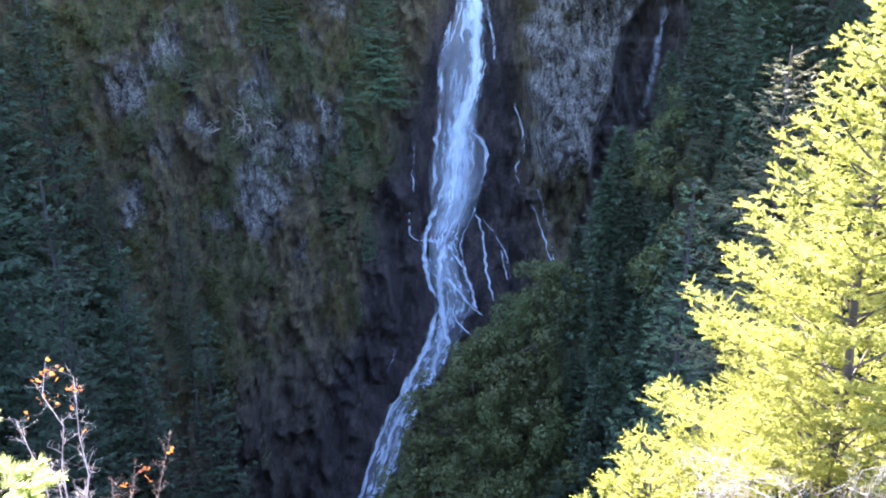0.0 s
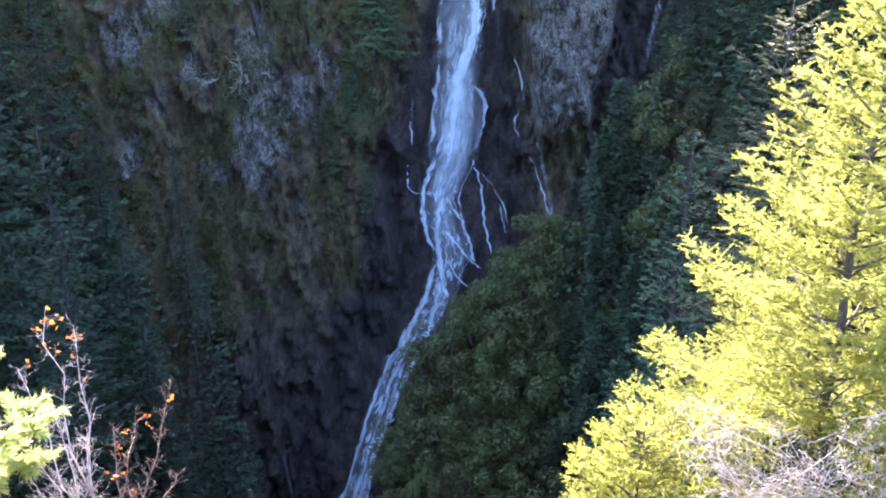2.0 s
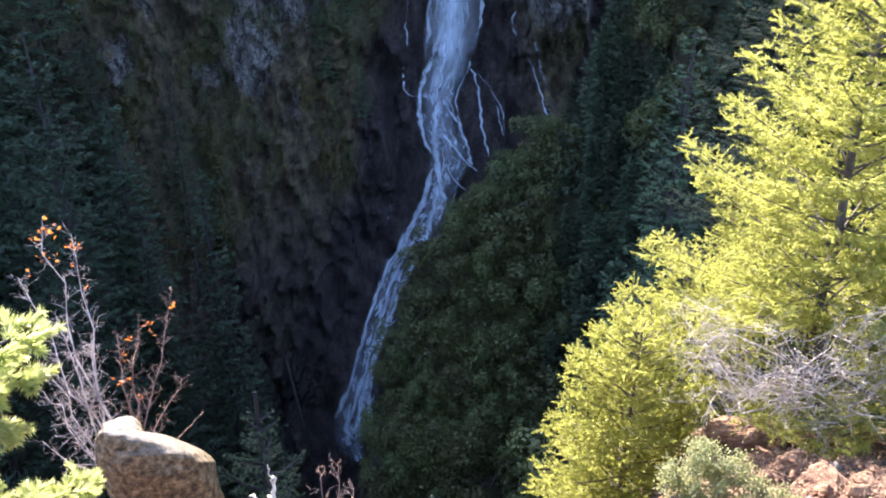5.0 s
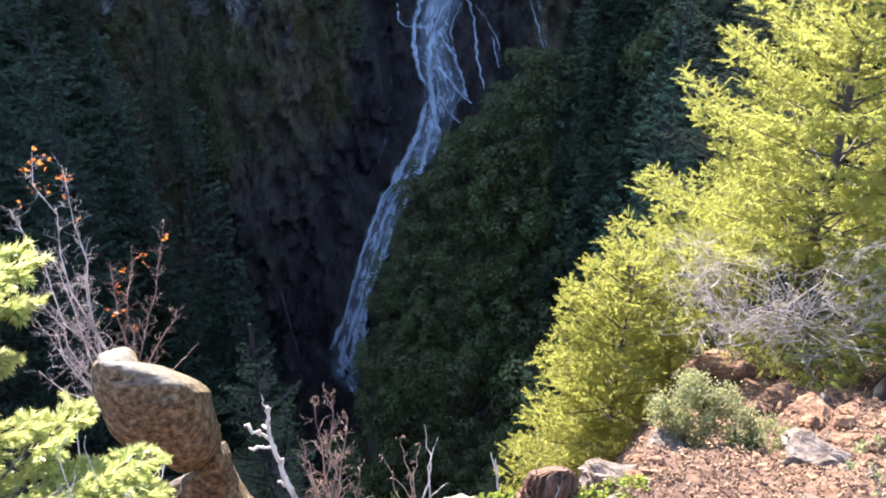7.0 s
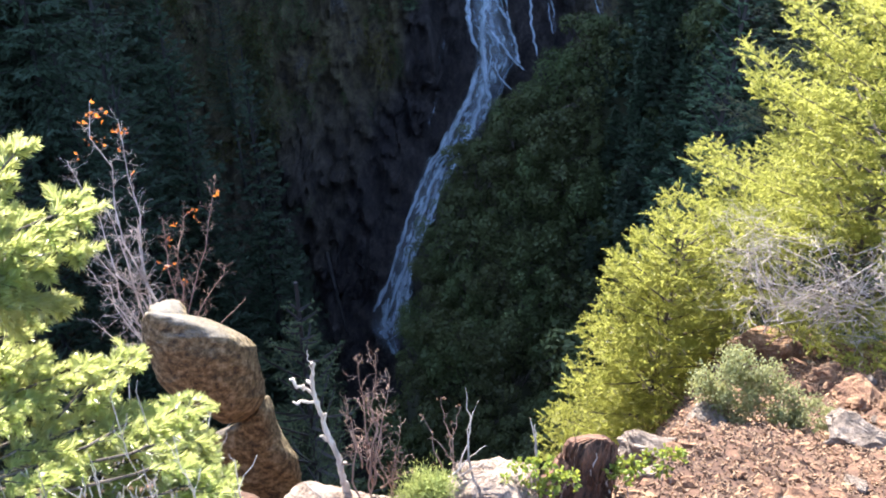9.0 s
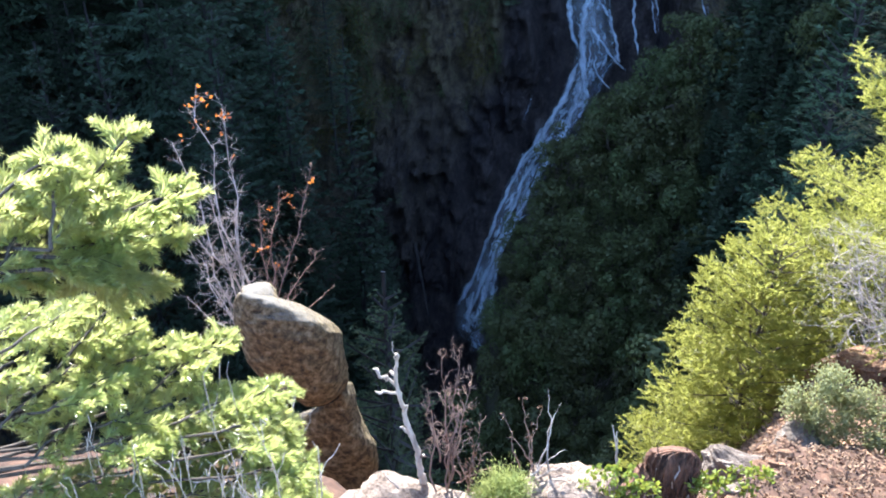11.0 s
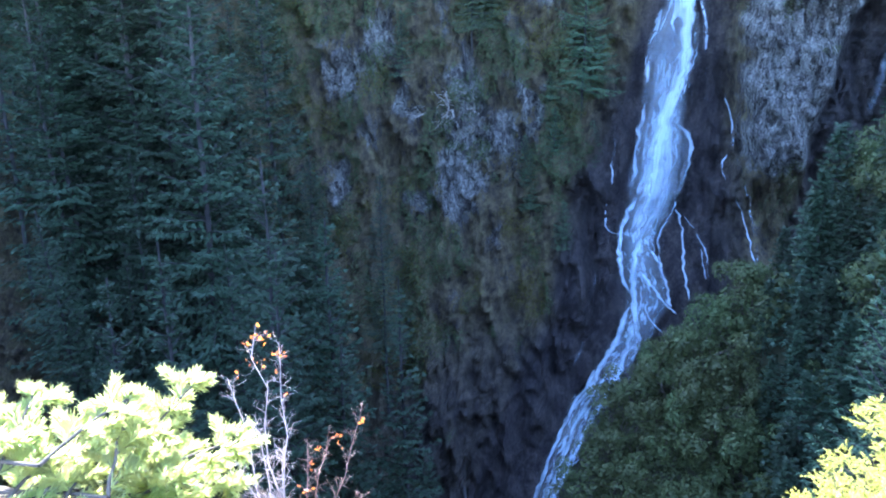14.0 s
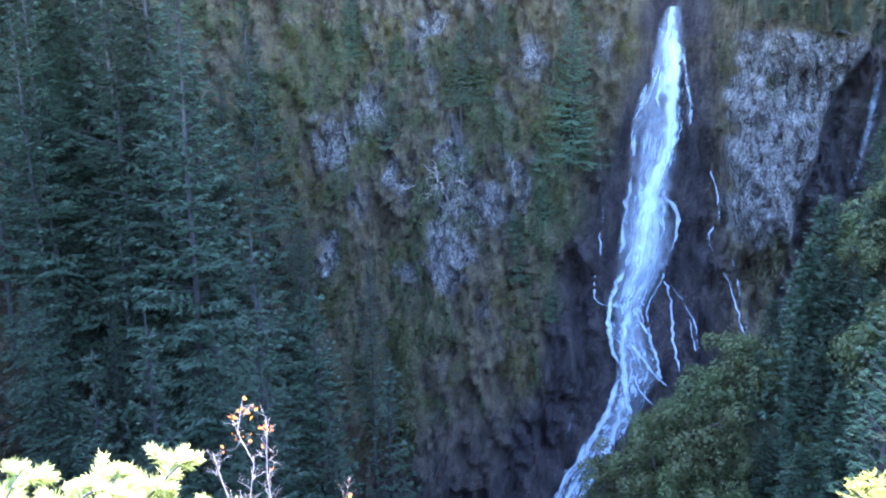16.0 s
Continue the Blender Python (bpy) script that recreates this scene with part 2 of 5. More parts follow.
    nt.links.new(col, bsdf.inputs["Base Color"])
    nt.links.new(ramp(nt, wet, [(0.2, (0.9,)), (1.0, (0.62,))]), bsdf.inputs["Roughness"])
    bsdf.inputs["Specular IOR Level"].default_value = 0.25
    relief = math_node(nt, "ADD", math_node(nt, "ADD", grain, math_node(nt, "MULTIPLY", math_node(nt, "ADD", crack, chip), 0.22)), math_node(nt, "MULTIPLY", fine, 0.6))
    nt.links.new(bump(nt, relief, 1.0, 0.35), bsdf.inputs["Normal"])
    return m


def water_material(name, lo, hi, across, along, top=0.9):
    """Falling white water: fine bright threads gathered into broader bands, with thin veils between."""
    m, nt, bsdf = material(name)
    uv = node(nt, "ShaderNodeUVMap", uv_map="flow").outputs[0]
    warp = math_node(nt, "SUBTRACT", noise_tex(nt, node(nt, "ShaderNodeMapping", {"Vector": uv, "Scale": (0.7, 0.45, 1)}).outputs[0], 1.0, 3.0), 0.5)
    bent = node(nt, "ShaderNodeVectorMath", {0: uv, 1: node(nt, "ShaderNodeCombineXYZ", {0: warp}).outputs[0]}, operation="ADD").outputs[0]
    thread = noise_tex(nt, node(nt, "ShaderNodeMapping", {"Vector": bent, "Scale": (across, along, 1)}).outputs[0], 1.0, 6.0, 0.65)
    band = noise_tex(nt, node(nt, "ShaderNodeMapping", {"Vector": bent, "Scale": (across * 0.3, along * 0.8, 1)}).outputs[0], 1.0, 3.0)
    edge = node(nt, "ShaderNodeAttribute", attribute_name="body").outputs["Fac"]
    n = math_node(nt, "ADD", math_node(nt, "MULTIPLY", thread, 0.6), math_node(nt, "MULTIPLY", band, 0.4))
    alpha = ramp(nt, math_node(nt, "ADD", n, math_node(nt, "SUBTRACT", edge, 0.5)), [(lo, (0.0,)), (hi, (top,))])
    white = (0.66, 0.76, 0.86, 1)
    bsdf.inputs["Base Color"].default_value = white
    bsdf.inputs["Roughness"].default_value = 0.5
    tr = node(nt, "ShaderNodeBsdfTranslucent", {"Color": white})
    nt.links.new(bump(nt, n, 1.0, 0.5), bsdf.inputs["Normal"])
    body = node(nt, "ShaderNodeMixShader", {0: 0.3, 1: bsdf.outputs[0], 2: tr.outputs[0]})
    ms = node(nt, "ShaderNodeMixShader", {0: alpha, 1: node(nt, "ShaderNodeBsdfTransparent").outputs[0], 2: body.outputs[0]})
    nt.links.new(ms.outputs[0], nt.nodes["Material Output"].inputs[0])
    return m


def ground_material():
    m, nt, bsdf = material("gorge_soil")
    vec = coords(nt)
    n1, n2 = noise_tex(nt, vec, 0.9, 8.0, 0.7), noise_tex(nt, vec, 14.0, 6.0, 0.7)
    fac = math_node(nt, "ADD", math_node(nt, "MULTIPLY", n1, 0.5), math_node(nt, "MULTIPLY", n2, 0.5))
    col = ramp(nt, fac, [(0.36, (0.014, 0.008, 0.006)), (0.48, (0.055, 0.028, 0.018)), (0.58, (0.105, 0.056, 0.034)), (0.72, (0.24, 0.15, 0.095))])
    moss = ramp(nt, fac, [(0.3, (0.012, 0.011, 0.006)), (0.5, (0.035, 0.036, 0.014)), (0.75, (0.06, 0.058, 0.022))])
    col = mix(nt, node(nt, "ShaderNodeAttribute", attribute_name="stony").outputs["Fac"], moss, col)
    nt.links.new(col, bsdf.inputs["Base Color"])
    bsdf.inputs["Roughness"].default_value = 0.95
    nt.links.new(bump(nt, fac, 1.0, 0.03), bsdf.inputs["Normal"])
    return m


CLIFF = cliff_material()
WATER = water_material("falling_water", 0.39, 0.66, 3.4, 0.34, 0.88)
THREAD = water_material("water_thread", 0.34, 0.68, 3.4, 0.8, 0.92)
MIST = water_material("thin_veil", 0.34, 0.80, 3.0, 0.2, 0.45)
SOIL = ground_material()
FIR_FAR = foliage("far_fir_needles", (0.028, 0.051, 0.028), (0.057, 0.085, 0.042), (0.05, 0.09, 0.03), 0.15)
FIR_PALE = foliage("pale_fir_needles", (0.045, 0.075, 0.036), (0.10, 0.14, 0.066), (0.1, 0.15, 0.05), 0.15)
LICHEN_FIR = foliage("half_dead_fir_needles", (0.07, 0.075, 0.035), (0.17, 0.165, 0.075), (0.25, 0.24, 0.09), 0.25)
MID_FIR = foliage("lichened_fir_needles", (0.042, 0.062, 0.024), (0.10, 0.125, 0.05), (0.13, 0.15, 0.05), 0.25)
# needles of the near firs: sunlight brightness put into their colour and translucency
FIR_NEAR = foliage("sun_lightened_fir_needles", (0.050, 0.076, 0.012), (0.21, 0.23, 0.042), (0.75, 0.77, 0.20), 0.47, 0.40, 2.5, 0.4)
# a lighter copy for the close boughs, its sunlit paleness put into the colour
FIR_CLOSE = foliage("sun_lightened_close_needles", (0.07, 0.11, 0.026), (0.32, 0.34, 0.12), (0.86, 0.92, 0.36), 0.54, 0.30, 6.0, 0.9)
SHRUB_LEAF = foliage("slope_shrub_leaves", (0.045, 0.062, 0.020), (0.105, 0.118, 0.038), (0.09, 0.12, 0.03), 0.2)
LEDGE_LEAF = foliage("ledge_leaves", (0.040, 0.054, 0.022), (0.115, 0.125, 0.05), (0.09, 0.1, 0.03), 0.2)
YELLOW_LEAF = foliage("yellowing_leaves", (0.06, 0.06, 0.012), (0.17, 0.15, 0.03), (0.2, 0.18, 0.03), 0.25)
ORANGE_LEAF = foliage("orange_leaves", (0.22, 0.05, 0.02), (0.45, 0.15, 0.03), (0.75, 0.3, 0.05), 0.4, scale=4.0)
BUSH_LEAF = foliage("grey_green_leaves", (0.095, 0.105, 0.045), (0.25, 0.255, 0.13), (0.50, 0.52, 0.23), 0.44, scale=4.0)
TUFT_LEAF = foliage("feathery_leaves", (0.13, 0.17, 0.04), (0.30, 0.33, 0.12), (0.5, 0.55, 0.2), 0.45, scale=9.0)
FRESH_LEAF = foliage("fresh_green_leaves", (0.10, 0.14, 0.02), (0.23, 0.27, 0.045), (0.42, 0.46, 0.07), 0.35, scale=4.0)
BARK = bark_like("grey_bark", (0.035, 0.027, 0.022), (0.13, 0.105, 0.085), 9.0)
BARK_FAR = bark_like("far_bark", (0.016, 0.014, 0.014), (0.07, 0.06, 0.056), 2.0)
TWIG = bark_like("bleached_twigs", (0.22, 0.185, 0.155), (0.60, 0.535, 0.47), 24.0)
BROWN_TWIG = bark_like("greyish_twigs", (0.23, 0.19, 0.165), (0.56, 0.49, 0.44), 22.0)
RED_TWIG = bark_like("reddish_twigs", (0.12, 0.07, 0.055), (0.36, 0.245, 0.19), 25.0)
STUMP_WOOD = bark_like("rotten_red_wood", (0.018, 0.010, 0.007), (0.20, 0.10, 0.062), 45.0)
CASCADE = water_material("broken_cascade", 0.42, 0.60, 2.6, 1.0, 0.95)
PILLAR = rocky("lichened_pillar_rock", [(0.40, (0.020, 0.014, 0.008)), (0.46, (0.105, 0.076, 0.034)), (0.52, (0.195, 0.145, 0.068)), (0.61, (0.38, 0.31, 0.19))],
               24.0, (0.05, 0.036, 0.025), 34.0, (0.56, 0.66), relief=0.035, top=(0.20, 0.188, 0.165))
# near-black bark of the leaning trunk on the bank
DARK_BARK = bark_like("near_black_bark", (0.006, 0.005, 0.005), (0.035, 0.028, 0.024), 14.0)
STONE = rocky("pale_broken_stone", [(0.36, (0.045, 0.034, 0.026)), (0.47, (0.13, 0.10, 0.078)), (0.56, (0.22, 0.18, 0.145)), (0.7, (0.36, 0.31, 0.26))], 12.0, (0.09, 0.07, 0.055), 22.0, (0.56, 0.7), relief=0.02)
LIP_STONE = rocky("pale_lip_stone", [(0.38, (0.07, 0.048, 0.035)), (0.46, (0.22, 0.165, 0.125)), (0.54, (0.345, 0.27, 0.21)), (0.66, (0.48, 0.40, 0.325))], 16.0, (0.08, 0.055, 0.04), 30.0, (0.58, 0.70), relief=0.035)
RED_STONE = rocky("red_broken_stone", [(0.36, (0.045, 0.020, 0.012)), (0.46, (0.15, 0.076, 0.042)), (0.56, (0.28, 0.165, 0.09)), (0.7, (0.46, 0.31, 0.19))], 9.0, (0.07, 0.035, 0.022), 16.0, (0.56, 0.7), relief=0.02)
LITTER = foliage("fallen_leaves", (0.028, 0.016, 0.010), (0.32, 0.215, 0.135), (0.3, 0.12, 0.05), 0.1, 0.8, 5.0)

# ---- the gorge: far cliff, ground, spur ----
def outcrop_edge(z):
    """East end of the proud outcrop beside the wet cleft."""
    return np.interp(z, [-24, -13.8, -6.6, -3.2, 2], [10.8, 12.6, 14.6, 16.2, 17.4])


def cliff_base(x, z):
    """Depth of the far wall: steep above, leaning out below, curving towards the viewer on its west side."""
    y = np.interp(z, [-62, -47, -30, -22, -10, 2, 14, 70], [44, 55, 66, 71, 75, 77, 84, 108])
    y = y - 0.012 * np.maximum(-8 - x, 0) ** 2 * (x > -60) - 0.012 * 52 ** 2 * (x <= -60)
    y = y + 2.0 * step(-7, -3, x) * (1 - step(6, 9, x))
    y = y - 3.2 * step(6.6, 8.6, x) * (1 - step(outcrop_edge(z) - 0.4, outcrop_edge(z) + 1.2, x)) * step(-21, -14, z) * (1 - step(1, 4, z))
    return y + 3.0 * step(20, 24, x)


def fall_track(x, z):
    mid = np.interp(z, [-48, -36, -30, -24, -10, 1], [-7, -2, 1, 1, 2, 2.8])
    return 1 - step(2.5, 5.0, np.abs(x - mid))


def cliff_y(x, z):
    x, z = np.asarray(x, float), np.asarray(z, float)
    y = cliff_base(x, z)
    lean = x + 0.25 * z                                                # the columns lean a little
    col = vnoise(lean * 0.9, z * 0.10, 0, 5)
    rib = np.abs(vnoise(lean * 1.7, z * 0.25, 0, 9))
    block = np.floor(vnoise(lean * 0.8, z * 0.55, 0, 21) * 3) / 3
    fine = np.abs(vnoise(lean * 2.3, z * 1.1, 0, 33)) + 0.6 * vnoise(lean * 1.9, z * 1.9, 0, 35)
    worn = 1 - 0.74 * fall_track(x, z)                                  # the falls have worn the rock smooth
    y = y + 0.9 * fbm(x * 0.13, z * 0.11, 0, 3, 3)
    return y + 1.4 * worn * (0.6 * col - 0.7 * rib + 0.55 * block + 0.3 * fbm(x * 1.6, z * 1.1, 0, 31, 2) - 0.3 * fine)


# pale bare slabs of the west wall: x, z, half width, half height
SLABS = ((-25.0, -20.0, 1.1, 2.2), (-25.2, -10.5, 1.5, 1.8), (-22.0, -7.3, 1.2, 2.0), (-18.1, -0.8, 1.3, 2.0), (-15.0, -10.0, 1.2, 2.8), (-11.7, -16.0, 1.5, 3.2), (-12.2, -23.5, 0.8, 1.3),
         (-15.1, -20.4, 1.3, 3.4), (-9.1, -2.5, 1.8, 2.4), (-9.4, -13.3, 0.9, 2.0), (-18.3, -21.0, 1.0, 1.6), (-20.0, -13.0, 1.0, 1.6), (-2.5, -2.6, 0.7, 1.2), (-22.6, -16.0, 0.8, 2.0), (-36.0, -24.0, 0.9, 4.0), (-38.5, -14.0, 0.8, 3.0))


def bare_rock(x, z):
    """Where the wall stands bare of plants."""
    x = x + 0.9 * vnoise(x * 0.5, z * 0.45, 0, 97) + 0.6 * vnoise(x * 1.3, z * 1.1, 0, 98)
    out = step(6.6, 8.4, x) * (1 - step(16.3, 17.4, x)) * step(-20, -16, z + 0.15 * (14 - x)) * (1 - step(-2.2, -0.6, z + 0.12 * (x - 10)))
    west = step(-30, -24, x) * (1 - step(-8, -5, x)) * step(-26, -18, z)
    slab = 0
    for a, b, w, h in SLABS:
        slab = np.maximum(slab, np.exp(-((x - a + 0.2 * (z - b)) / w) ** 2 - ((z - b) / h) ** 2))
    lean = x + 0.25 * z
    return np.clip(0.55 * out + 0.5 * slab + west * (0.06 + 0.16 * vnoise(lean * 0.9, z * 0.2, 0, 79)) + 0.14 * vnoise(lean * 0.4, z * 0.12, 0, 78), -0.3, 0.6)


def wet_and_low_rock(x, z):
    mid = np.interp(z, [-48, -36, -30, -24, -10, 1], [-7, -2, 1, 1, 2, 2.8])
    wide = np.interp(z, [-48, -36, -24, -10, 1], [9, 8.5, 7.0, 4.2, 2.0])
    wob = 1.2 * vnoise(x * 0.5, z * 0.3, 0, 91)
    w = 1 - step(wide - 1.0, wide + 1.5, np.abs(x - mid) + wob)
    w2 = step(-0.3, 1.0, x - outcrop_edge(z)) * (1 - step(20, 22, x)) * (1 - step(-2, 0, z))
    # low: the wall grows darker towards its foot, by height
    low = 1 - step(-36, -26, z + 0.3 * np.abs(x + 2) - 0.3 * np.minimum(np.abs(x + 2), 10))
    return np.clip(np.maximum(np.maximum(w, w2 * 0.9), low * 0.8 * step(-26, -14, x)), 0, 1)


def grid_mesh(name, X, Y, Z, material, attrs=None, smooth=True):
    n, m = X.shape
    i, j = np.meshgrid(np.arange(n - 1), np.arange(m - 1), indexing="ij")
    quads = np.stack([i * m + j, (i + 1) * m + j, (i + 1) * m + j + 1, i * m + j + 1], -1).reshape(-1, 4)
    g = Geo()
    g.add(np.stack([X, Y, Z], -1), quads)
    me = g.mesh(name, material, smooth)
    for k, v in (attrs or {}).items():
        a = me.attributes.new(k, "FLOAT", "POINT")
        a.data.foreach_set("value", v.ravel().astype(np.float32))
    return me


def build_cliff():
    xs = np.concatenate([np.linspace(-110, -52, 50)[:-1], np.linspace(-52, 26, 330)[:-1], np.linspace(26, 90, 60)])
    zs = np.concatenate([np.linspace(-62, -50, 20)[:-1], np.linspace(-50, 5, 250)[:-1], np.linspace(5, 72, 60)])
    X, Z = np.meshgrid(xs, zs, indexing="ij")
    Y = cliff_y(X, Z)
    ob = new("cliff", grid_mesh("cliff", X, Y, Z, CLIFF, {"bare": bare_rock(X, Z), "wet": wet_and_low_rock(X, Z)}, smooth=False))
    tagged(ob, "steep dark basalt gorge wall with mossy ledges", "cliff", kind="structure")


CREST_X = [-14, -9, -5.4, -4.1, -3.2, -1.4, 0.2, 2.4, 4.6, 7.5, 10.3, 11.6, 13, 16.4, 24, 40]
CREST_Y = [32, 34, 38, 40, 41, 42, 43, 44, 45, 46, 46, 44, 40, 34, 28, 24]
CREST_Z = [-58, -52, -46, -39, -31, -27.6, -24.6, -21.5, -20.6, -18.4, -13, -9.5, -6, -3, 2, 8]


def spur_z(x, y):
    zc, yc = np.interp(x, CREST_X, CREST_Z), np.interp(x, CREST_X, CREST_Y)
    front = zc - 1.0 * np.maximum(yc - y, 0)
    return front - 1.6 * np.maximum(y - yc, 0)


def near_z(x, y):
    """The bank where the camera stands: a stony lip, falling away ahead, running on down the slope to the east."""
    x, y = np.asarray(x, float), np.asarray(y, float)
    lip = 1.72 + 0.12 * vnoise(x * 2.2, 0.5, 0, 8) + 3.6 * step(0.25, 2.3, x)
    shelf = -1.84 - 0.62 * np.maximum(np.minimum(y, lip) - 1.15, 0)
    drop = 2.4 - 1.0 * step(0.0, 1.0, x) - 0.65 * step(5.0, 9.0, x)
    z = shelf - drop * np.maximum(y - lip, 0)
    z = z + 1.2 * np.exp(-(((x + 1.25) / 0.7) ** 2 + ((y - 3.3) / 0.7) ** 2))
    rough = np.exp(-((y - 3) / 9) ** 2)
    return z + rough * (0.10 * fbm(x * 1.3, y * 1.3, 0, 41, 4) + 0.025 * fbm(x * 7, y * 7, 0, 47, 3)) + (1 - rough) * 0.7 * fbm(x * 0.2, y * 0.2, 0, 43, 4)


def ground_z(x, y):
    z = np.maximum(near_z(x, y), spur_z(x, y) + 0.35 * fbm(np.asarray(x) * 0.3, np.asarray(y) * 0.3, 0, 44, 3))
    z = np.maximum(z, -57 + 1.0 * vnoise(np.asarray(x) * 0.1, np.asarray(y) * 0.1, 0, 50))
    far = np.interp(np.asarray(y) - 13, [44, 55, 66, 71, 75, 77, 84, 108, 150, 500, 2500], [-62, -47, -30, -22, -10, 2, 14, 70, 40, 70, 60])
    return np.where(np.asarray(y) > 48, np.maximum(z * (np.asarray(y) < 60) - 100 * (np.asarray(y) >= 60), far), z)


def build_ground():
    def axis(core, a, b, n):
        inner = np.linspace(core[0], core[1], n)
        return np.concatenate([np.linspace(a, core[0] - 25, 14), np.linspace(core[0] - 24, core[0], 20)[:-1], inner, np.linspace(core[1], core[1] + 40, 60)[1:], np.linspace(core[1] + 41.5, core[1] + 130, 60), np.linspace(core[1] + 150, b, 20)])
    xs, ys = axis((-3.5, 5.5), -1900, 1900, 150), axis((-0.5, 6.5), -1900, 2400, 120)
    X, Y = np.meshgrid(xs, ys, indexing="ij")
    ob = new("ground", grid_mesh("ground", X, Y, ground_z(X, Y), SOIL, {"stony": (1 - step(5.5, 9, Y)) * (1 - step(6, 12, np.abs(X)))}))
    tagged(ob, "reddish stony soil of the gorge bank", "ground", kind="structure")


build_cliff()
build_ground()

# ---- waterfall ----
def smooth_line(ctrl, n):
    """Points evenly spread along a smooth line through control points of any dimension."""
    c = np.asarray(ctrl, float)
    t = np.concatenate([[0], np.cumsum(np.linalg.norm(np.diff(c, axis=0), axis=1))])
    s = np.linspace(0, t[-1], n)
    raw = np.stack([np.interp(s, t, c[:, k]) for k in range(c.shape[1])], 1)
    k = max(1, n // (len(c) * 3))
    pad = np.concatenate([np.repeat(raw[:1], k, 0), raw, np.repeat(raw[-1:], k, 0)])
    ker = np.ones(2 * k + 1) / (2 * k + 1)
    out = np.stack([np.convolve(pad[:, j], ker, "valid") for j in range(c.shape[1])], 1)
    out[0], out[-1] = raw[0], raw[-1]
    return out


def flow_sheet(name, left, right, cols, material, parent, lift, body, rng, label=""):
    """A sheet of water between two edge lines (x, z), lying on the wall and standing lift metres off it."""
    n = len(left)
    u = np.linspace(0, 1, cols)
    X = left[:, None, 0] * (1 - u) + right[:, None, 0] * u
    Z = left[:, None, 1] * (1 - u) + right[:, None, 1] * u
    Y = cliff_base(X, Z) + 0.9 * fbm(X * 0.13, Z * 0.11, 0, 3, 3)
    Y = Y - lift - 0.25 * np.sin(np.pi * u) + 0.22 * fbm(X * 0.8, Z * 0.35, 0, 61, 3)
    me = grid_mesh(name, X, Y, Z, material, {"body": np.broadcast_to(body, X.shape).copy()})
    run = np.concatenate([[0], np.cumsum(np.linalg.norm(np.diff((left + right) / 2, axis=0), axis=1))])
    wide = np.abs(right - left)[:, 0]
    uv = np.stack([(u[None] - 0.5) * wide[:, None] + 30 * rng.random(), np.broadcast_to(run[:, None], X.shape) + 50 * rng.random()], -1).reshape(-1, 2)
    layer = me.uv_layers.new(name="flow")
    idx = np.empty(len(me.loops), int)
    me.loops.foreach_get("vertex_index", idx)
    layer.data.foreach_set("uv", uv[idx].ravel())
    ob = new(name, me)
    ob.parent = parent
    return tagged(ob, label)


# west and east edge (x, z) of the falling water, from the lip down
FALL_L = [(2.15, 0.54), (1.41, -1.2), (1.0, -3.5), (0.69, -5.8), (0.15, -7.2), (-0.24, -8.8), (-0.48, -10.9), (-0.58, -12.8), (-0.8, -15.1), (-1.17, -17.4), (-1.2, -19.7), (-1.79, -22), (-2.2, -23.6), (-1.73, -26), (-0.8, -28), (-1.34, -29.6), (-1.88, -31.2), (-3.13, -33.2), (-4.7, -35.3), (-5.4, -37), (-6.1, -38.6), (-6.6, -40.6), (-7.5, -42.7), (-8.5, -44.7), (-8.9, -46.5), (-7.2, -47.8)]
FALL_R = [(3.02, 0.53), (3.37, -1.2), (3.62, -3.5), (3.83, -5.8), (4.0, -7.15), (4.2, -8.8), (3.83, -10.8), (3.57, -12.7), (3.67, -15), (3.89, -17.2), (3.58, -19.5), (3.14, -21.8), (1.72, -23.5), (2.18, -25.7), (2.87, -27.6), (1.97, -29.3), (1.52, -31), (0.52, -33.2), (-0.93, -35.4), (-2.0, -37.4), (-3.1, -39.2), (-4.7, -41), (-5.0, -43.3), (-5.2, -45.2), (-5.4, -46.8), (-6.0, -47.9)]
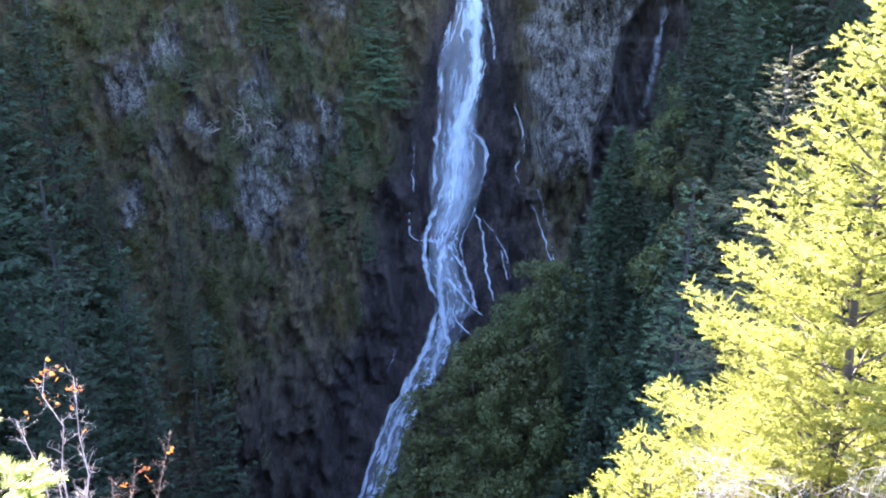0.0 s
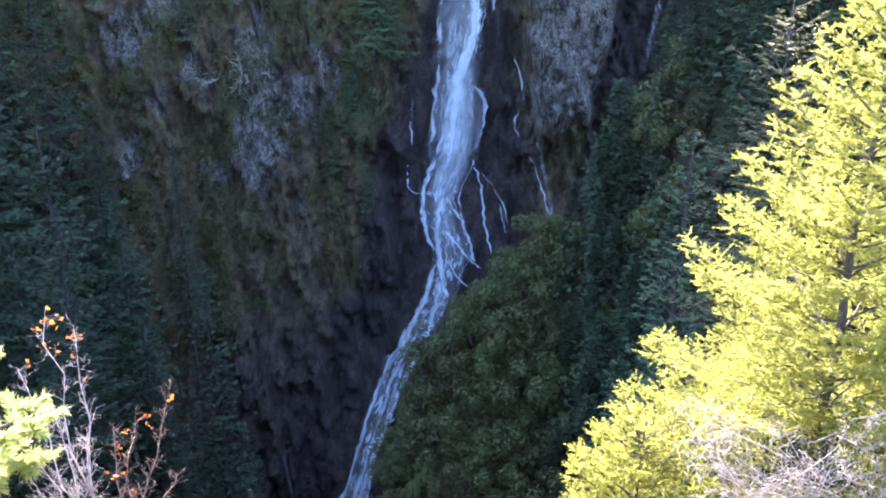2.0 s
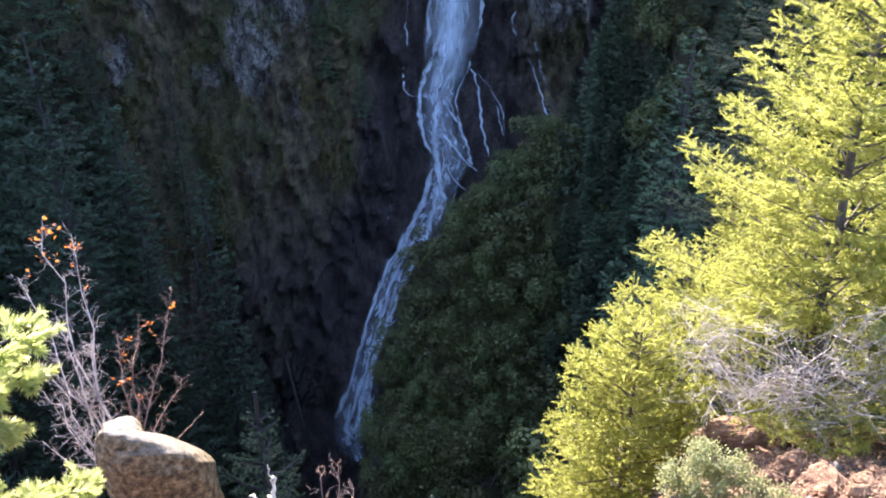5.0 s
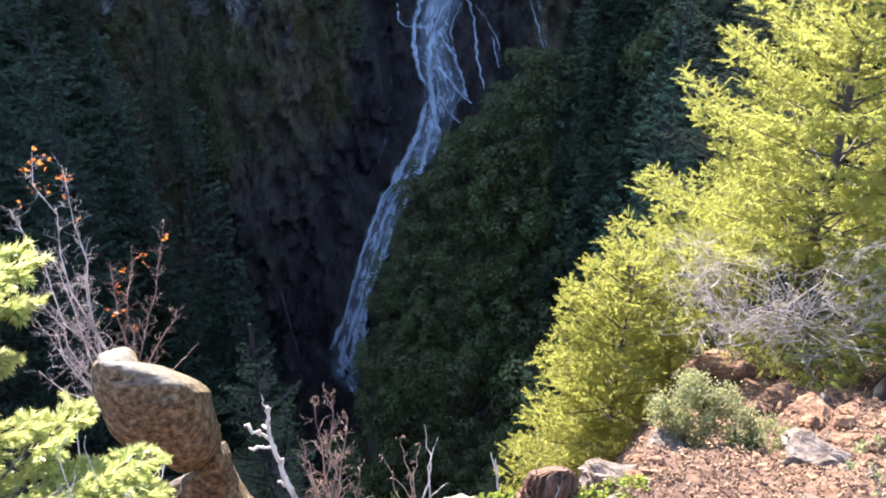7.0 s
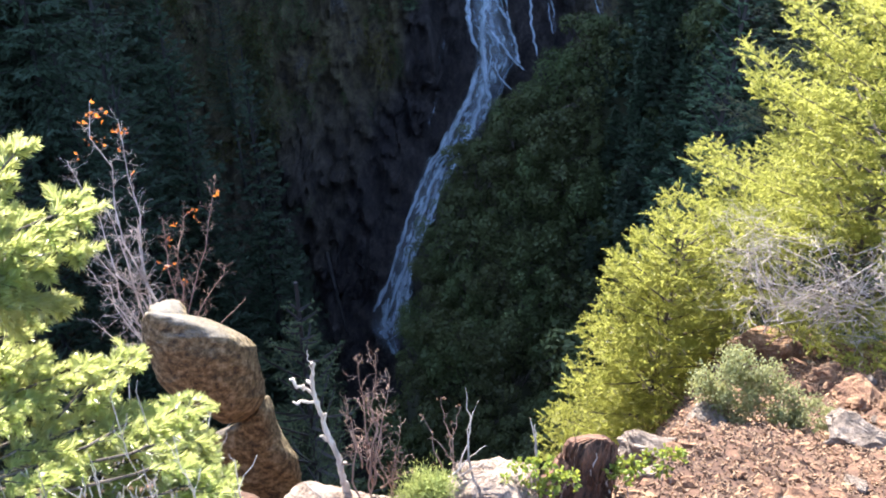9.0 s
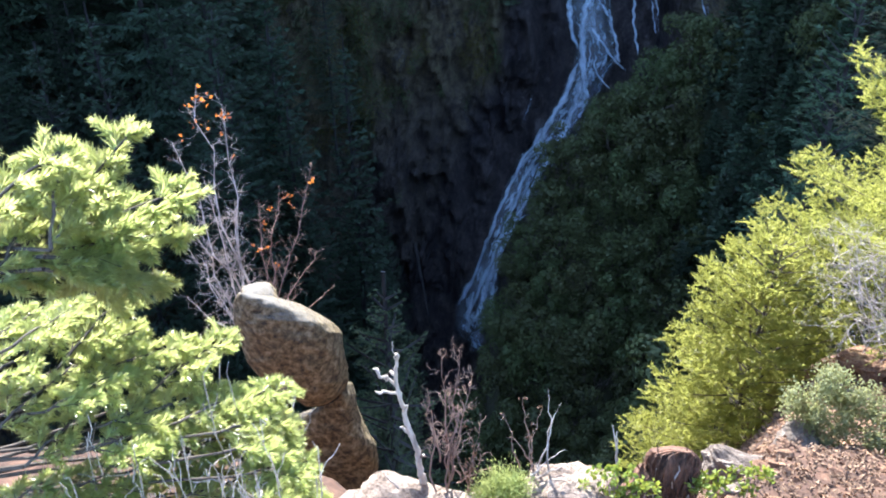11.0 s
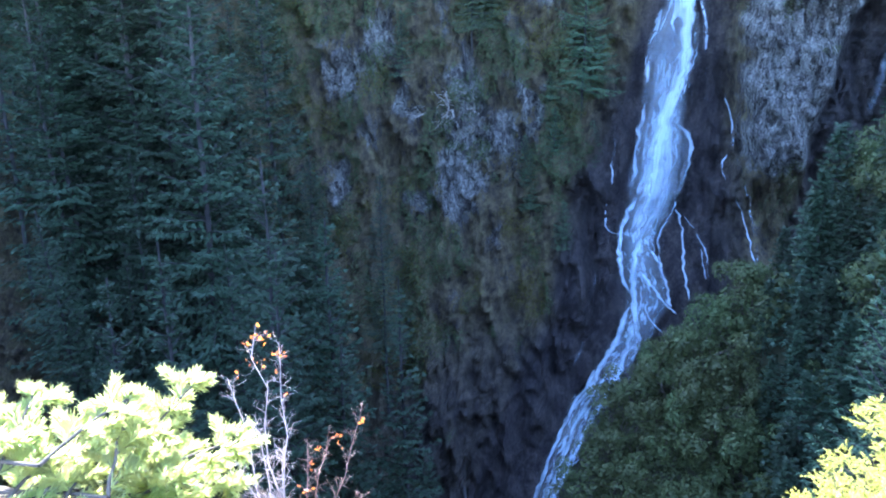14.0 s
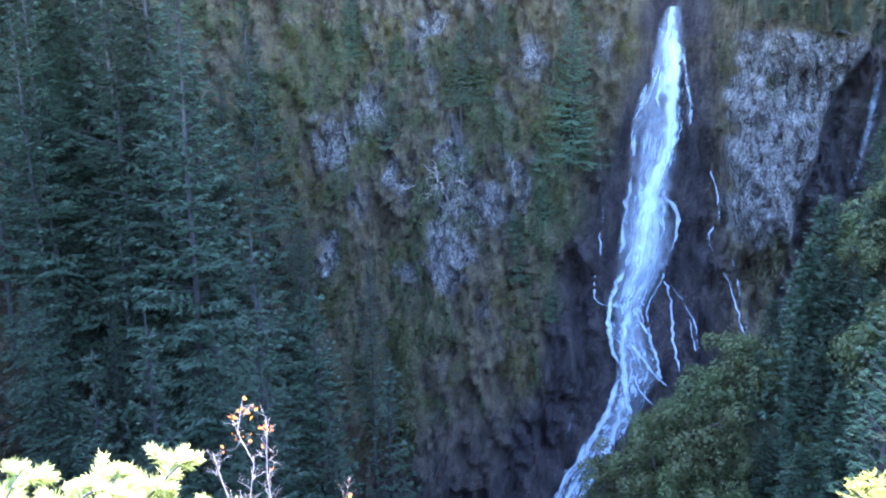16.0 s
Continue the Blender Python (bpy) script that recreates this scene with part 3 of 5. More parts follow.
# the bright strands inside it: line (x, z), width, strength
STRANDS = (
    ([(2.56, 0.4), (2.8, -3.5), (2.82, -7.1), (2.87, -9.9), (2.42, -12), (1.67, -13.9), (1.26, -16), (1.03, -18.3), (0.5, -21), (0.16, -23.4)], 1.5, 0.66),
    ([(2.0, 0.3), (1.77, -2.1), (1.46, -4.4), (1.17, -6.2), (0.52, -7.1), (0.27, -8.8), (0.84, -11.1), (1.39, -12.7), (1.55, -14.4)], 1.1, 0.42),
    ([(0.86, -4.4), (0.58, -6.5), (0.0, -8.3), (-0.3, -11.4), (-0.35, -14.7), (-0.7, -17.4), (-0.9, -20.6), (-1.46, -22.7)], 0.95, 0.46),
    ([(3.3, -1.7), (3.75, -4.4), (4.24, -7.1), (4.43, -9.9)], 0.6, 0.40),
    ([(2.0, -13.2), (2.5, -14.8), (3.46, -15.7), (3.74, -17), (3.27, -19), (2.32, -21.3)], 0.8, 0.44),
    ([(1.2, -14), (0.6, -16.5), (0.1, -19), (-0.4, -21)], 1.0, 0.50),
    ([(-0.17, -20.5), (-1.04, -21.9), (-1.5, -23.3), (-1.57, -24.7), (-1.23, -26.6), (-0.42, -28.1)], 0.55, 0.60),
    ([(0.33, -23.2), (-0.32, -24.9), (-0.4, -26.7), (-0.18, -28.3), (0.02, -29.7), (0.83, -31.6)], 0.8, 0.60),
    ([(0.1, -25.9), (0.96, -26.8), (1.9, -27.7), (2.73, -28.4), (3.45, -29)], 0.4, 0.62),
    ([(0.75, -24.2), (1.71, -25.3), (2.3, -26.6), (2.56, -27.7), (2.96, -28.7)], 0.4, 0.56),
    ([(-0.1, -23.8), (-1.27, -23.5), (-2.34, -23.6), (-2.84, -23.3), (-2.85, -21.6), (-2.58, -19.2), (-2.76, -17.4)], 0.26, 0.56),
    ([(-0.33, -28.1), (-0.86, -29.9), (-1.42, -31.3), (-2.3, -33), (-3.55, -35.2), (-4.93, -36.9)], 0.7, 0.60),
    ([(-0.1, -29.1), (-0.26, -31.1), (-0.87, -33.1), (-1.9, -35.1), (-2.96, -37.1)], 0.8, 0.58),
    ([(0.99, -27.4), (0.89, -29), (1.54, -29.7), (2.46, -30.4)], 0.3, 0.52),
    ([(-2.5, -32.5), (-3.5, -34.6), (-4.84, -36.8), (-5.64, -38.3), (-6.4, -40.2), (-7.0, -42.3), (-8.1, -44.2), (-8.74, -46)], 0.55, 0.56),
    ([(-0.57, -32.9), (-1.87, -34.9), (-3.1, -37.5), (-4.1, -39.1), (-5.0, -40.7), (-6.0, -42.8), (-6.64, -45.4), (-6.94, -47.3)], 0.75, 0.58),
    ([(-1.36, -32.5), (-2.8, -35), (-4.1, -37.2), (-4.7, -38.9), (-5.5, -40.4), (-6.3, -42.7), (-7.4, -45), (-7.9, -46.6)], 0.5, 0.54),
    ([(-3.1, -39.2), (-4.1, -39.5), (-4.9, -40.4), (-5.4, -41.9), (-5.74, -43.7), (-5.6, -46)], 0.55, 0.54),
    ([(-7.2, -43.5), (-7.5, -45.2), (-7.4, -47)], 1.0, 0.5),
)
# thin side runs that leave it: line, width, strength
RUNS = (
    ([(2.54, -21), (3.34, -22.6), (3.6, -24.1), (3.65, -25.6), (3.95, -26.9), (4.25, -28.1)], 0.36, 0.56),
    ([(2.64, -21.2), (4.0, -22.6), (5.0, -23.9), (5.57, -25.2), (5.7, -27), (5.55, -28)], 0.28, 0.5),
    ([(6.07, -12.2), (6.63, -14), (6.95, -15.9), (6.89, -16.8)], 0.3, 0.46),
    ([(6.8, -16.4), (6.16, -18), (6.64, -19.3), (7.53, -20.4), (8.3, -22.3), (8.8, -24.1), (9.15, -25.8)], 0.3, 0.48),
    ([(6.97, -16.4), (7.77, -18.5), (8.5, -21), (9.0, -23), (9.23, -25.4)], 0.5, 0.38),
    ([(4.69, -23.7), (5.3, -25.6), (5.9, -27.8)], 0.3, 0.46),
    ([(-2.2, -14.7), (-2.57, -17.4), (-2.67, -19.2)], 0.26, 0.36),
    ([(-3.9, -30.9), (-4.1, -32), (-4.7, -33.3)], 0.26, 0.42),
    ([(-3.0, -24.5), (-3.6, -28), (-4.0, -30)], 0.26, 0.32),
    ([(-9.2, -41.5), (-9.6, -44), (-10.0, -46)], 0.26, 0.34),
    ([(3.9, -4.5), (4.3, -8), (4.6, -12), (4.9, -15)], 0.5, 0.30),
)


def ribbon(fall, rng, name, ctrl, width, lift=0.5, material=None, strength=0.62):
    c = smooth_line(ctrl, max(12, int(len(ctrl) * 14)))
    n = len(c)
    cols = 7 if width < 0.45 else 13
    w = width * (0.6 + 0.5 * np.abs(vnoise(np.arange(n) * 0.21, 3.3, 0, int(rng.integers(999)))))[:, None] * np.array([[0.5, 0]])
    taper = np.minimum(1, np.minimum(np.arange(n) + 1.0, n - np.arange(n)) / (0.12 * n + 1))[:, None]
    wig = 0.13 * np.stack([vnoise(np.arange(n) * 0.24, 1.7, 0, int(rng.integers(999))), np.zeros(n)], 1)
    body = strength * np.sin(np.pi * np.linspace(0, 1, cols))[None] * taper ** 0.5
    return flow_sheet(name, c - w * taper + wig, c + w * taper + wig, cols, material or THREAD, fall, lift, body, rng)


def build_falls():
    rng = np.random.default_rng(4)
    fall = thing("waterfall", "tall white braided waterfall running down a dark cliff", "waterfall")
    both = smooth_line([(*a, *b) for a, b in zip(FALL_L, FALL_R)], 460)
    L, R = both[:, :2], both[:, 2:]
    u = np.linspace(0, 1, 34)
    z = L[:, 1]
    core = np.interp(z, [-48, -38, -30, -25, -20, -8, 1], [0.44, 0.43, 0.43, 0.46, 0.60, 0.50, 0.56])[:, None]
    edge = np.sin(np.pi * u)[None] ** 0.7
    # a dark window where the water parts round a boss of rock
    wide = np.interp(z, [-12.9, -11, -8, -6.4], [0.02, 0.09, 0.16, 0.14])[:, None]
    gap = 0.09 * np.exp(-((u[None] - 0.47 + 0.05 * vnoise(z * 0.8, 0.5, 0, 66)[:, None]) / wide) ** 2) * (step(-13.2, -12.4, z) * (1 - step(-6.6, -6.3, z)))[:, None]
    flow_sheet("main_stream", L, R, 34, WATER, fall, 0.85, core * edge - gap, rng)
    low = z < -20.5
    fade = np.minimum(1, (-20.5 - z[low]) / 3.0)[:, None]
    flow_sheet("lower_cascade", L[low], R[low], 34, CASCADE, fall, 1.0, (0.32 + 0.14 * edge) * (0.6 + 0.4 * fade), rng)
    flow_sheet("spray_veil", L - [0.5, 0], R + [0.5, 0], 34, MIST, fall, 1.15, (core + 0.05) * edge - 0.7 * gap, rng)
    for ctrl, w, st in STRANDS:
        ribbon(fall, rng, "water_thread", ctrl, w * 1.8, 1.0 + 0.2 * rng.random(), WATER if w > 0.7 else THREAD, st + 0.04)
    # threads that wander inside the body of the fall
    for k in range(84):
        a = 0.04 + 0.86 * rng.random()
        b = min(1.0, a + 0.06 + 0.12 * rng.random())
        i = np.linspace(a * 459, b * 459, 9).astype(int)
        loose = 0.03 + 0.07 * step(0.42, 0.52, a)
        uu = np.clip(0.5 + 0.9 * (rng.random() - 0.5) + np.cumsum(rng.normal(size=9)) * loose + (0.5 * (rng.random() - 0.5)) * np.linspace(0, 1, 9), 0.10, 0.90)[:, None]
        if a < 0.3 and b > 0.12 and abs(uu.mean() - 0.47) < 0.2:
            continue
        ribbon(fall, rng, "water_thread", L[i] * (1 - uu) + R[i] * uu, 0.25 + 0.5 * rng.random() ** 2, 1.05 + 0.25 * rng.random(), THREAD, 0.28 + 0.22 * rng.random())
    for ctrl, w, st in RUNS:
        ribbon(fall, rng, "side_rivulet", ctrl, w * 1.6, 1.35, THREAD, st + 0.02)
    side = thing("side_waterfall", "thin bluish waterfall in a wet cleft", "waterfall")
    ribbon(side, rng, "thin_stream", [(18.35, -3.4), (18.2, -4.3), (17.96, -6.7), (17.6, -9.5), (17.0, -12), (16.4, -14.2)], 1.5, 1.7, MIST, 0.46)
    ribbon(side, rng, "thin_stream", [(18.3, -3.6), (18.0, -6.7), (17.6, -9.5)], 0.8, 1.9, WATER, 0.34)


build_falls()


# ---- conifers and broadleaved shrubs ----
def fir_frame(rng, H, R, gap, per, low=0.06, power=0.85, lift_top=0.6, lift_low=-0.25, ragged=0.3):
    """The limbs of a fir of height H and crown radius R: a list of bent lines."""
    limbs = []
    h = low * H
    turn = 0.0
    while h < H * 0.985:
        f = h / H
        for k in range(max(3, int(per * (1 - 0.4 * f)))):
            ang = turn + 2 * np.pi * (k + rng.normal() * 0.18) / max(3, int(per * (1 - 0.4 * f)))
            length = R * (1 - f) ** power * (1 - ragged + 2 * ragged * rng.random()) + 0.02 * R
            up = lift_low + (lift_top - lift_low) * f + rng.normal() * 0.08
            out = np.array([math.cos(ang), math.sin(ang), 0])
            t = np.linspace(0, 1, 6)[:, None]
            base = np.array([0, 0, h + rng.normal() * gap * 0.25])
            pts = base + out * length * t + np.array([0, 0, 1.0]) * (up * length * t + 0.16 * length * (t ** 2 - 0.35 * t))
            limbs.append(pts)
        turn += 2.399
        h += gap * (1.15 - 0.55 * f)
    return limbs


def along(pts, s):
    """Point and direction at the fractions s of a line."""
    n = len(pts) - 1
    i = np.clip((s * n).astype(int), 0, n - 1)
    d = (s * n - i)[:, None]
    return pts[i] * (1 - d) + pts[i + 1] * d, norm(pts[i + 1] - pts[i])


def fir_sprays(rng, limbs, spacing, reach, start=0.12):
    """Side twigs of all limbs: arrays of their starts and ends."""
    A, B = [], []
    for pts in limbs:
        L = np.linalg.norm(pts[-1] - pts[0])
        n = max(3, int(L / spacing))
        s = np.clip(np.linspace(start, 0.97, n) + rng.normal(size=n) * 0.02, 0.02, 1)
        p, d = along(pts, s)
        side = norm(np.cross(d, [0, 0, 1.0])) * np.where(np.arange(n) % 2 == 0, 1, -1)[:, None]
        ln = reach * L * (0.25 + 0.75 * (1 - s)) * (0.7 + 0.6 * rng.random(n)) + 0.3 * spacing
        w = norm(d * 0.75 + side * 0.8 + np.array([0, 0, 1]) * (rng.normal(size=(n, 1)) * 0.12 - 0.10))
        A.append(p), B.append(p + w * ln[:, None])
        A.append(p[-1:]), B.append(pts[-1:] + d[-1:] * spacing * 0.6)
    return np.concatenate(A), np.concatenate(B)


def far_fir(name, H, R, seed, leaf, label, bare=0.1, gap=0.85, per=6, thick=1.0, fine=1.0, power=0.85, girth=1.0):
    """A tall forest fir: tapered trunk, limbs hung with flat sprays, gaps between the tiers."""
    rng = np.random.default_rng(seed)
    tree = thing(name, label, "tree", "gorge firs")
    g = Geo()
    hs = np.linspace(-2.0, H, 12)
    r = 0.005 * H * (1 - np.clip(hs / H, 0, 1)) ** 0.8 + 0.03
    r = r * girth
    g.tube(np.stack([0.12 * vnoise(hs * 0.2, seed, 0, 5), 0.12 * vnoise(hs * 0.2, seed + 9, 0, 6), hs], 1), r, 7)
    part("trunk", g, BARK_FAR, tree)
    limbs = fir_frame(rng, H, R, gap, per, low=bare, power=power, ragged=0.27)
    limbs = [l for l in limbs if rng.random() > 0.08]
    g = Geo()
    for l in limbs:
        g.tube(l, np.linspace(0.035, 0.01, len(l)) * min(1.0, girth + 0.1), 3, False)
    if bare > 0.05:
        for k in range(int(H * 0.8)):
            a, z = rng.random() * 6.28, H * bare * (0.3 + 1.2 * rng.random())
            p = np.array([0, 0, z])
            g.tube(curve_pts(p, p + [math.cos(a) * R * 0.4 * rng.random(), math.sin(a) * R * 0.4 * rng.random(), -0.3 * rng.random()], 0.05, rng, 4), [0.04, 0.03, 0.02, 0.01], 3, False)
    wood = len(g.f)
    A, B = fir_sprays(rng, limbs, 0.3 * fine, 0.42, 0.03)
    # each side twig carries a few small flat sprays
    base, way, side, ln = [], [], [], []
    for f in np.linspace(0, 0.97, 8):
        d = norm(B - A)
        s = norm(np.cross(d, [0, 0, 1.0] + rng.normal(size=d.shape) * 0.35))
        base.append(A + (B - A) * f)
        way.append(norm(d + s * rng.normal(size=(len(d), 1)) * 0.9 + [0, 0, -0.45]))
        side.append(norm(np.cross(way[-1], np.cross(s, way[-1]) + rng.normal(size=d.shape) * 0.3)))
        ln.append(np.linalg.norm(B - A, axis=1) * 0.16 + 0.26 * fine)
    base, way, side, ln = (np.concatenate(a) for a in (base, way, side, ln))
    spikes(g, base, way, side, ln * (0.75 + 0.5 * rng.random(len(ln))), (0.065 + 0.065 * rng.random(len(ln))) * thick * fine)
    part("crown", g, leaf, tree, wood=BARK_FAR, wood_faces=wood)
    return tree


def shrub(name, R, H, seed, leaf, label, category, group, leaves=1700, size=0.16, stems=4, bark=None):
    """A broadleaved shrub or small tree: several bent stems, forking limbs, leaves in uneven clumps."""
    rng = np.random.default_rng(seed)
    tree = thing(name, label, category, group)
    g, tips = Geo(), []
    g.tube(curve_pts((0, 0, -0.7), (0.1, 0.05, H * 0.6), 0.03, rng, 7), np.linspace(0.03 * H, 0.02, 7), 6)
    part("trunk", g, bark or BARK, tree)
    g = Geo()
    for k in range(stems):
        a = 6.28 * (k + rng.random() * 0.6) / stems
        top = np.array([math.cos(a) * R * (0.25 + 0.3 * rng.random()), math.sin(a) * R * (0.25 + 0.3 * rng.random()), H * (0.55 + 0.3 * rng.random())])
        stem = curve_pts((0.1 * math.cos(a), 0.1 * math.sin(a), -0.6), top, 0.05, rng, 7)
        g.tube(stem, np.linspace(0.035 * H * 0.5, 0.02, 7), 5, False)
        for j in range(7):
            p, d = along(stem, np.array([0.3 + 0.7 * rng.random()]))
            out = norm(rng.normal(size=3) * [1, 1, 0.45] + [math.cos(a) * 0.6, math.sin(a) * 0.6, 0.45])
            tip = p[0] + out * R * (0.35 + 0.45 * rng.random())
            g.tube(curve_pts(p[0], tip, 0.06, rng, 4), [0.02, 0.015, 0.011, 0.006], 3, False)
            tips.append(tip)
    wood = len(g.f)
    # leaves sit on the outside of rounded clumps round the limb tips
    clumps = np.array(tips)[rng.permutation(len(tips))[:18]]
    rad = R * (0.20 + 0.20 * rng.random(len(clumps)))
    pick = rng.integers(len(clumps), size=leaves)
    out = norm(rng.normal(size=(leaves, 3)) + [0, 0, 0.45])
    c = clumps[pick] + out * (rad[pick] * (0.6 + 0.5 * rng.random(leaves) ** 0.5))[:, None]
    way = norm(np.cross(out, rng.normal(size=(leaves, 3))) + [0, 0, -0.35] + 0.35 * out)
    side = norm(np.cross(way, out + rng.normal(size=(leaves, 3)) * 0.4))
    spikes(g, c, way, side, size * (0.6 + 0.8 * rng.random(leaves)), size * (0.5 + 0.4 * rng.random(leaves)))
    part("crown", g, leaf, tree, wood=bark or BARK, wood_faces=wood)
    return tree


def place(proto, x, y, z, turn, size, lean=(0, 0)):
    m = pose(x, y, z, lean[0], lean[1], turn) @ Matrix.Diagonal((size, size, size, 1))
    return copy_thing(proto, m)


def wall_foot(x, y):
    """Height at which the far wall stands at depth y."""
    zs = np.linspace(-60, 40, 401)
    d = cliff_base(np.full(401, float(x)), zs)
    return float(np.interp(y, np.maximum.accumulate(d), zs))


def build_forest():
    rng = np.random.default_rng(12)
    lab = "tall dark green fir growing on the shaded gorge wall"
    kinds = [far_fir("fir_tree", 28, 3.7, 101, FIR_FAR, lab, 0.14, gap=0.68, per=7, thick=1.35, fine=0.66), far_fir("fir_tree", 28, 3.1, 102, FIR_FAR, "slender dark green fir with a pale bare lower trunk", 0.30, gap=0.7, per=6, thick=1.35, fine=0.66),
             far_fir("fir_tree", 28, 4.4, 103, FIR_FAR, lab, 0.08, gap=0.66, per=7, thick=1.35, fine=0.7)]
    # firs that stand out: x, depth, height of the tip, kind
    for x, y, top, k in [(-39.2, 56.0, 3.7, 0), (-35.3, 55.0, 6.7, 1), (-35.3, 57.0, 7.3, 1), (-30.8, 57.0, -0.6, 0), (-27.1, 60.0, 2.1, 0), (-33.9, 51.0, -13.0, 0), (-24.9, 60.0, -14.7, 2), (-19.2, 60.0, -15.8, 1), (-39.5, 52.0, 4.9, 2), (-38.2, 50.0, -17.6, 0), (-30.4, 60.0, -3.4, 1), (-20.7, 44.0, -11.0, 2), (-18.3, 46.0, -15.2, 0), (-13.9, 46.0, -18.8, 1), (-19.1, 40.0, -15.3, 0), (-17.0, 42.0, -21.8, 2), (-24.7, 38.0, -14.5, 1), (-29.8, 40.0, -17.2, 0), (-26.5, 50.0, -18.2, 0), (-36.8, 47.0, -15.5, 2)]:
        foot = max(wall_foot(x, y), -56.0)
        place(kinds[k], x, y, foot - 0.3, rng.random() * 360, (top - foot) / 28, rng.normal(size=2) * 1.2)
    # the forest between and behind them
    n = 0
    while n < 14:
        x, y = -62 + 54 * rng.random(), 36 + 30 * rng.random()
        foot = wall_foot(x, y)
        h = 13 + 12 * rng.random()
        if foot > 12 or foot < -54:
            continue
        az, tip = x / y, (foot + h) / y
        if az > -0.46 and tip > -0.30 - 0.55 * (az + 0.46):      # keep the bare rock and the falls open
            continue
        if az > -0.20:
            continue
        place(kinds[int(rng.integers(3))], x, y, foot - 0.3, rng.random() * 360, h / 28, rng.normal(size=2) * 1.5)
        n += 1
    # the dark stand that closes the west side
    for k in range(14):
        y = 50 + 9 * rng.random()
        x = -y * (0.55 + 0.30 * (k + rng.random()) / 14)
        foot = max(wall_foot(x, y), -56.0)
        place(kinds[k % 3], x, y, foot - 0.3, rng.random() * 360, (y * (0.02 + 0.2 * rng.random()) - foot) / 28, rng.normal(size=2) * 1.2)
    # firs on top of the outcrop and round the cleft
    for x, z, h in ((7.6, -0.4, 5), (9.4, -0.8, 6), (11.0, -0.9, 5), (12.6, -1.2, 6), (14.2, -1.4, 5), (15.6, -1.8, 6), (17.6, -2.6, 8), (19.6, -6.5, 11), (21.2, -9, 13), (20.6, -13.5, 12), (23.0, -14, 14), (19.4, -17.5, 11), (18.2, -21.5, 11), (22.5, -5, 13)):
        place(kinds[int(x) % 3], x, float(cliff_base(np.array(x), np.array(z))) - 1.3, z - 0.4, 77 * x, h / 28)
    # trees on the rim and the slope above it
    for k in range(12):
        x = -60 + 110 * rng.random()
        z = 3.5 + 30 * rng.random() ** 1.3
        y = float(cliff_base(np.array(x), np.array(z)))
        if -3 < x < 8 and z < 8:
            continue
        place(kinds[k % 3], x, y, z - 0.5, rng.random() * 360, 0.4 + 0.35 * rng.random(), rng.normal(size=2) * 1.5)
    for k in kinds:
        for c in list(k.children):
            bpy.data.objects.remove(c)
        bpy.data.objects.remove(k)
    pale = far_fir("fir_tree", 15, 3.1, 104, FIR_PALE, "pale green fir beside the waterfall on the cliff", 0.08, 0.5, 7, 1.3, 0.62)
    pale.matrix_basis = pose(-5.4, 73.8, -13.4, 0, 0, 40)
    small = far_fir("fir_tree", 7, 1.7, 105, FIR_PALE, "small pale fir rooted on a cliff ledge", 0.08, 0.34, 7, 1.3, 0.55)
    small.matrix_basis = pose(-14.6, 73.2, -7.4, 0, 0, 10)
    for x, z, s in ((-20.5, -11.0, 0.8), (-9.2, -21.8, 0.75), (-11.5, -4.5, 0.8), (-4.4, -18.5, 0.6), (10.5, 0.6, 0.7), (13.4, 0.8, 0.9), (16.6, 0.4, 0.8), (7.2, 1.4, 0.6), (-8.0, -14.5, 0.6), (-7.4, -18.6, 0.8), (-9.8, -19.5, 0.6), (-13.2, -7.2, 1.1), (-6.2, -24.5, 0.6), (-20.2, -6.0, 0.7), (-24.0, -3.6, 0.9)):
        place(small, x, float(cliff_base(np.array(x), np.array(z))) - 0.4, z - 0.3, rng.random() * 360, s)


build_forest()


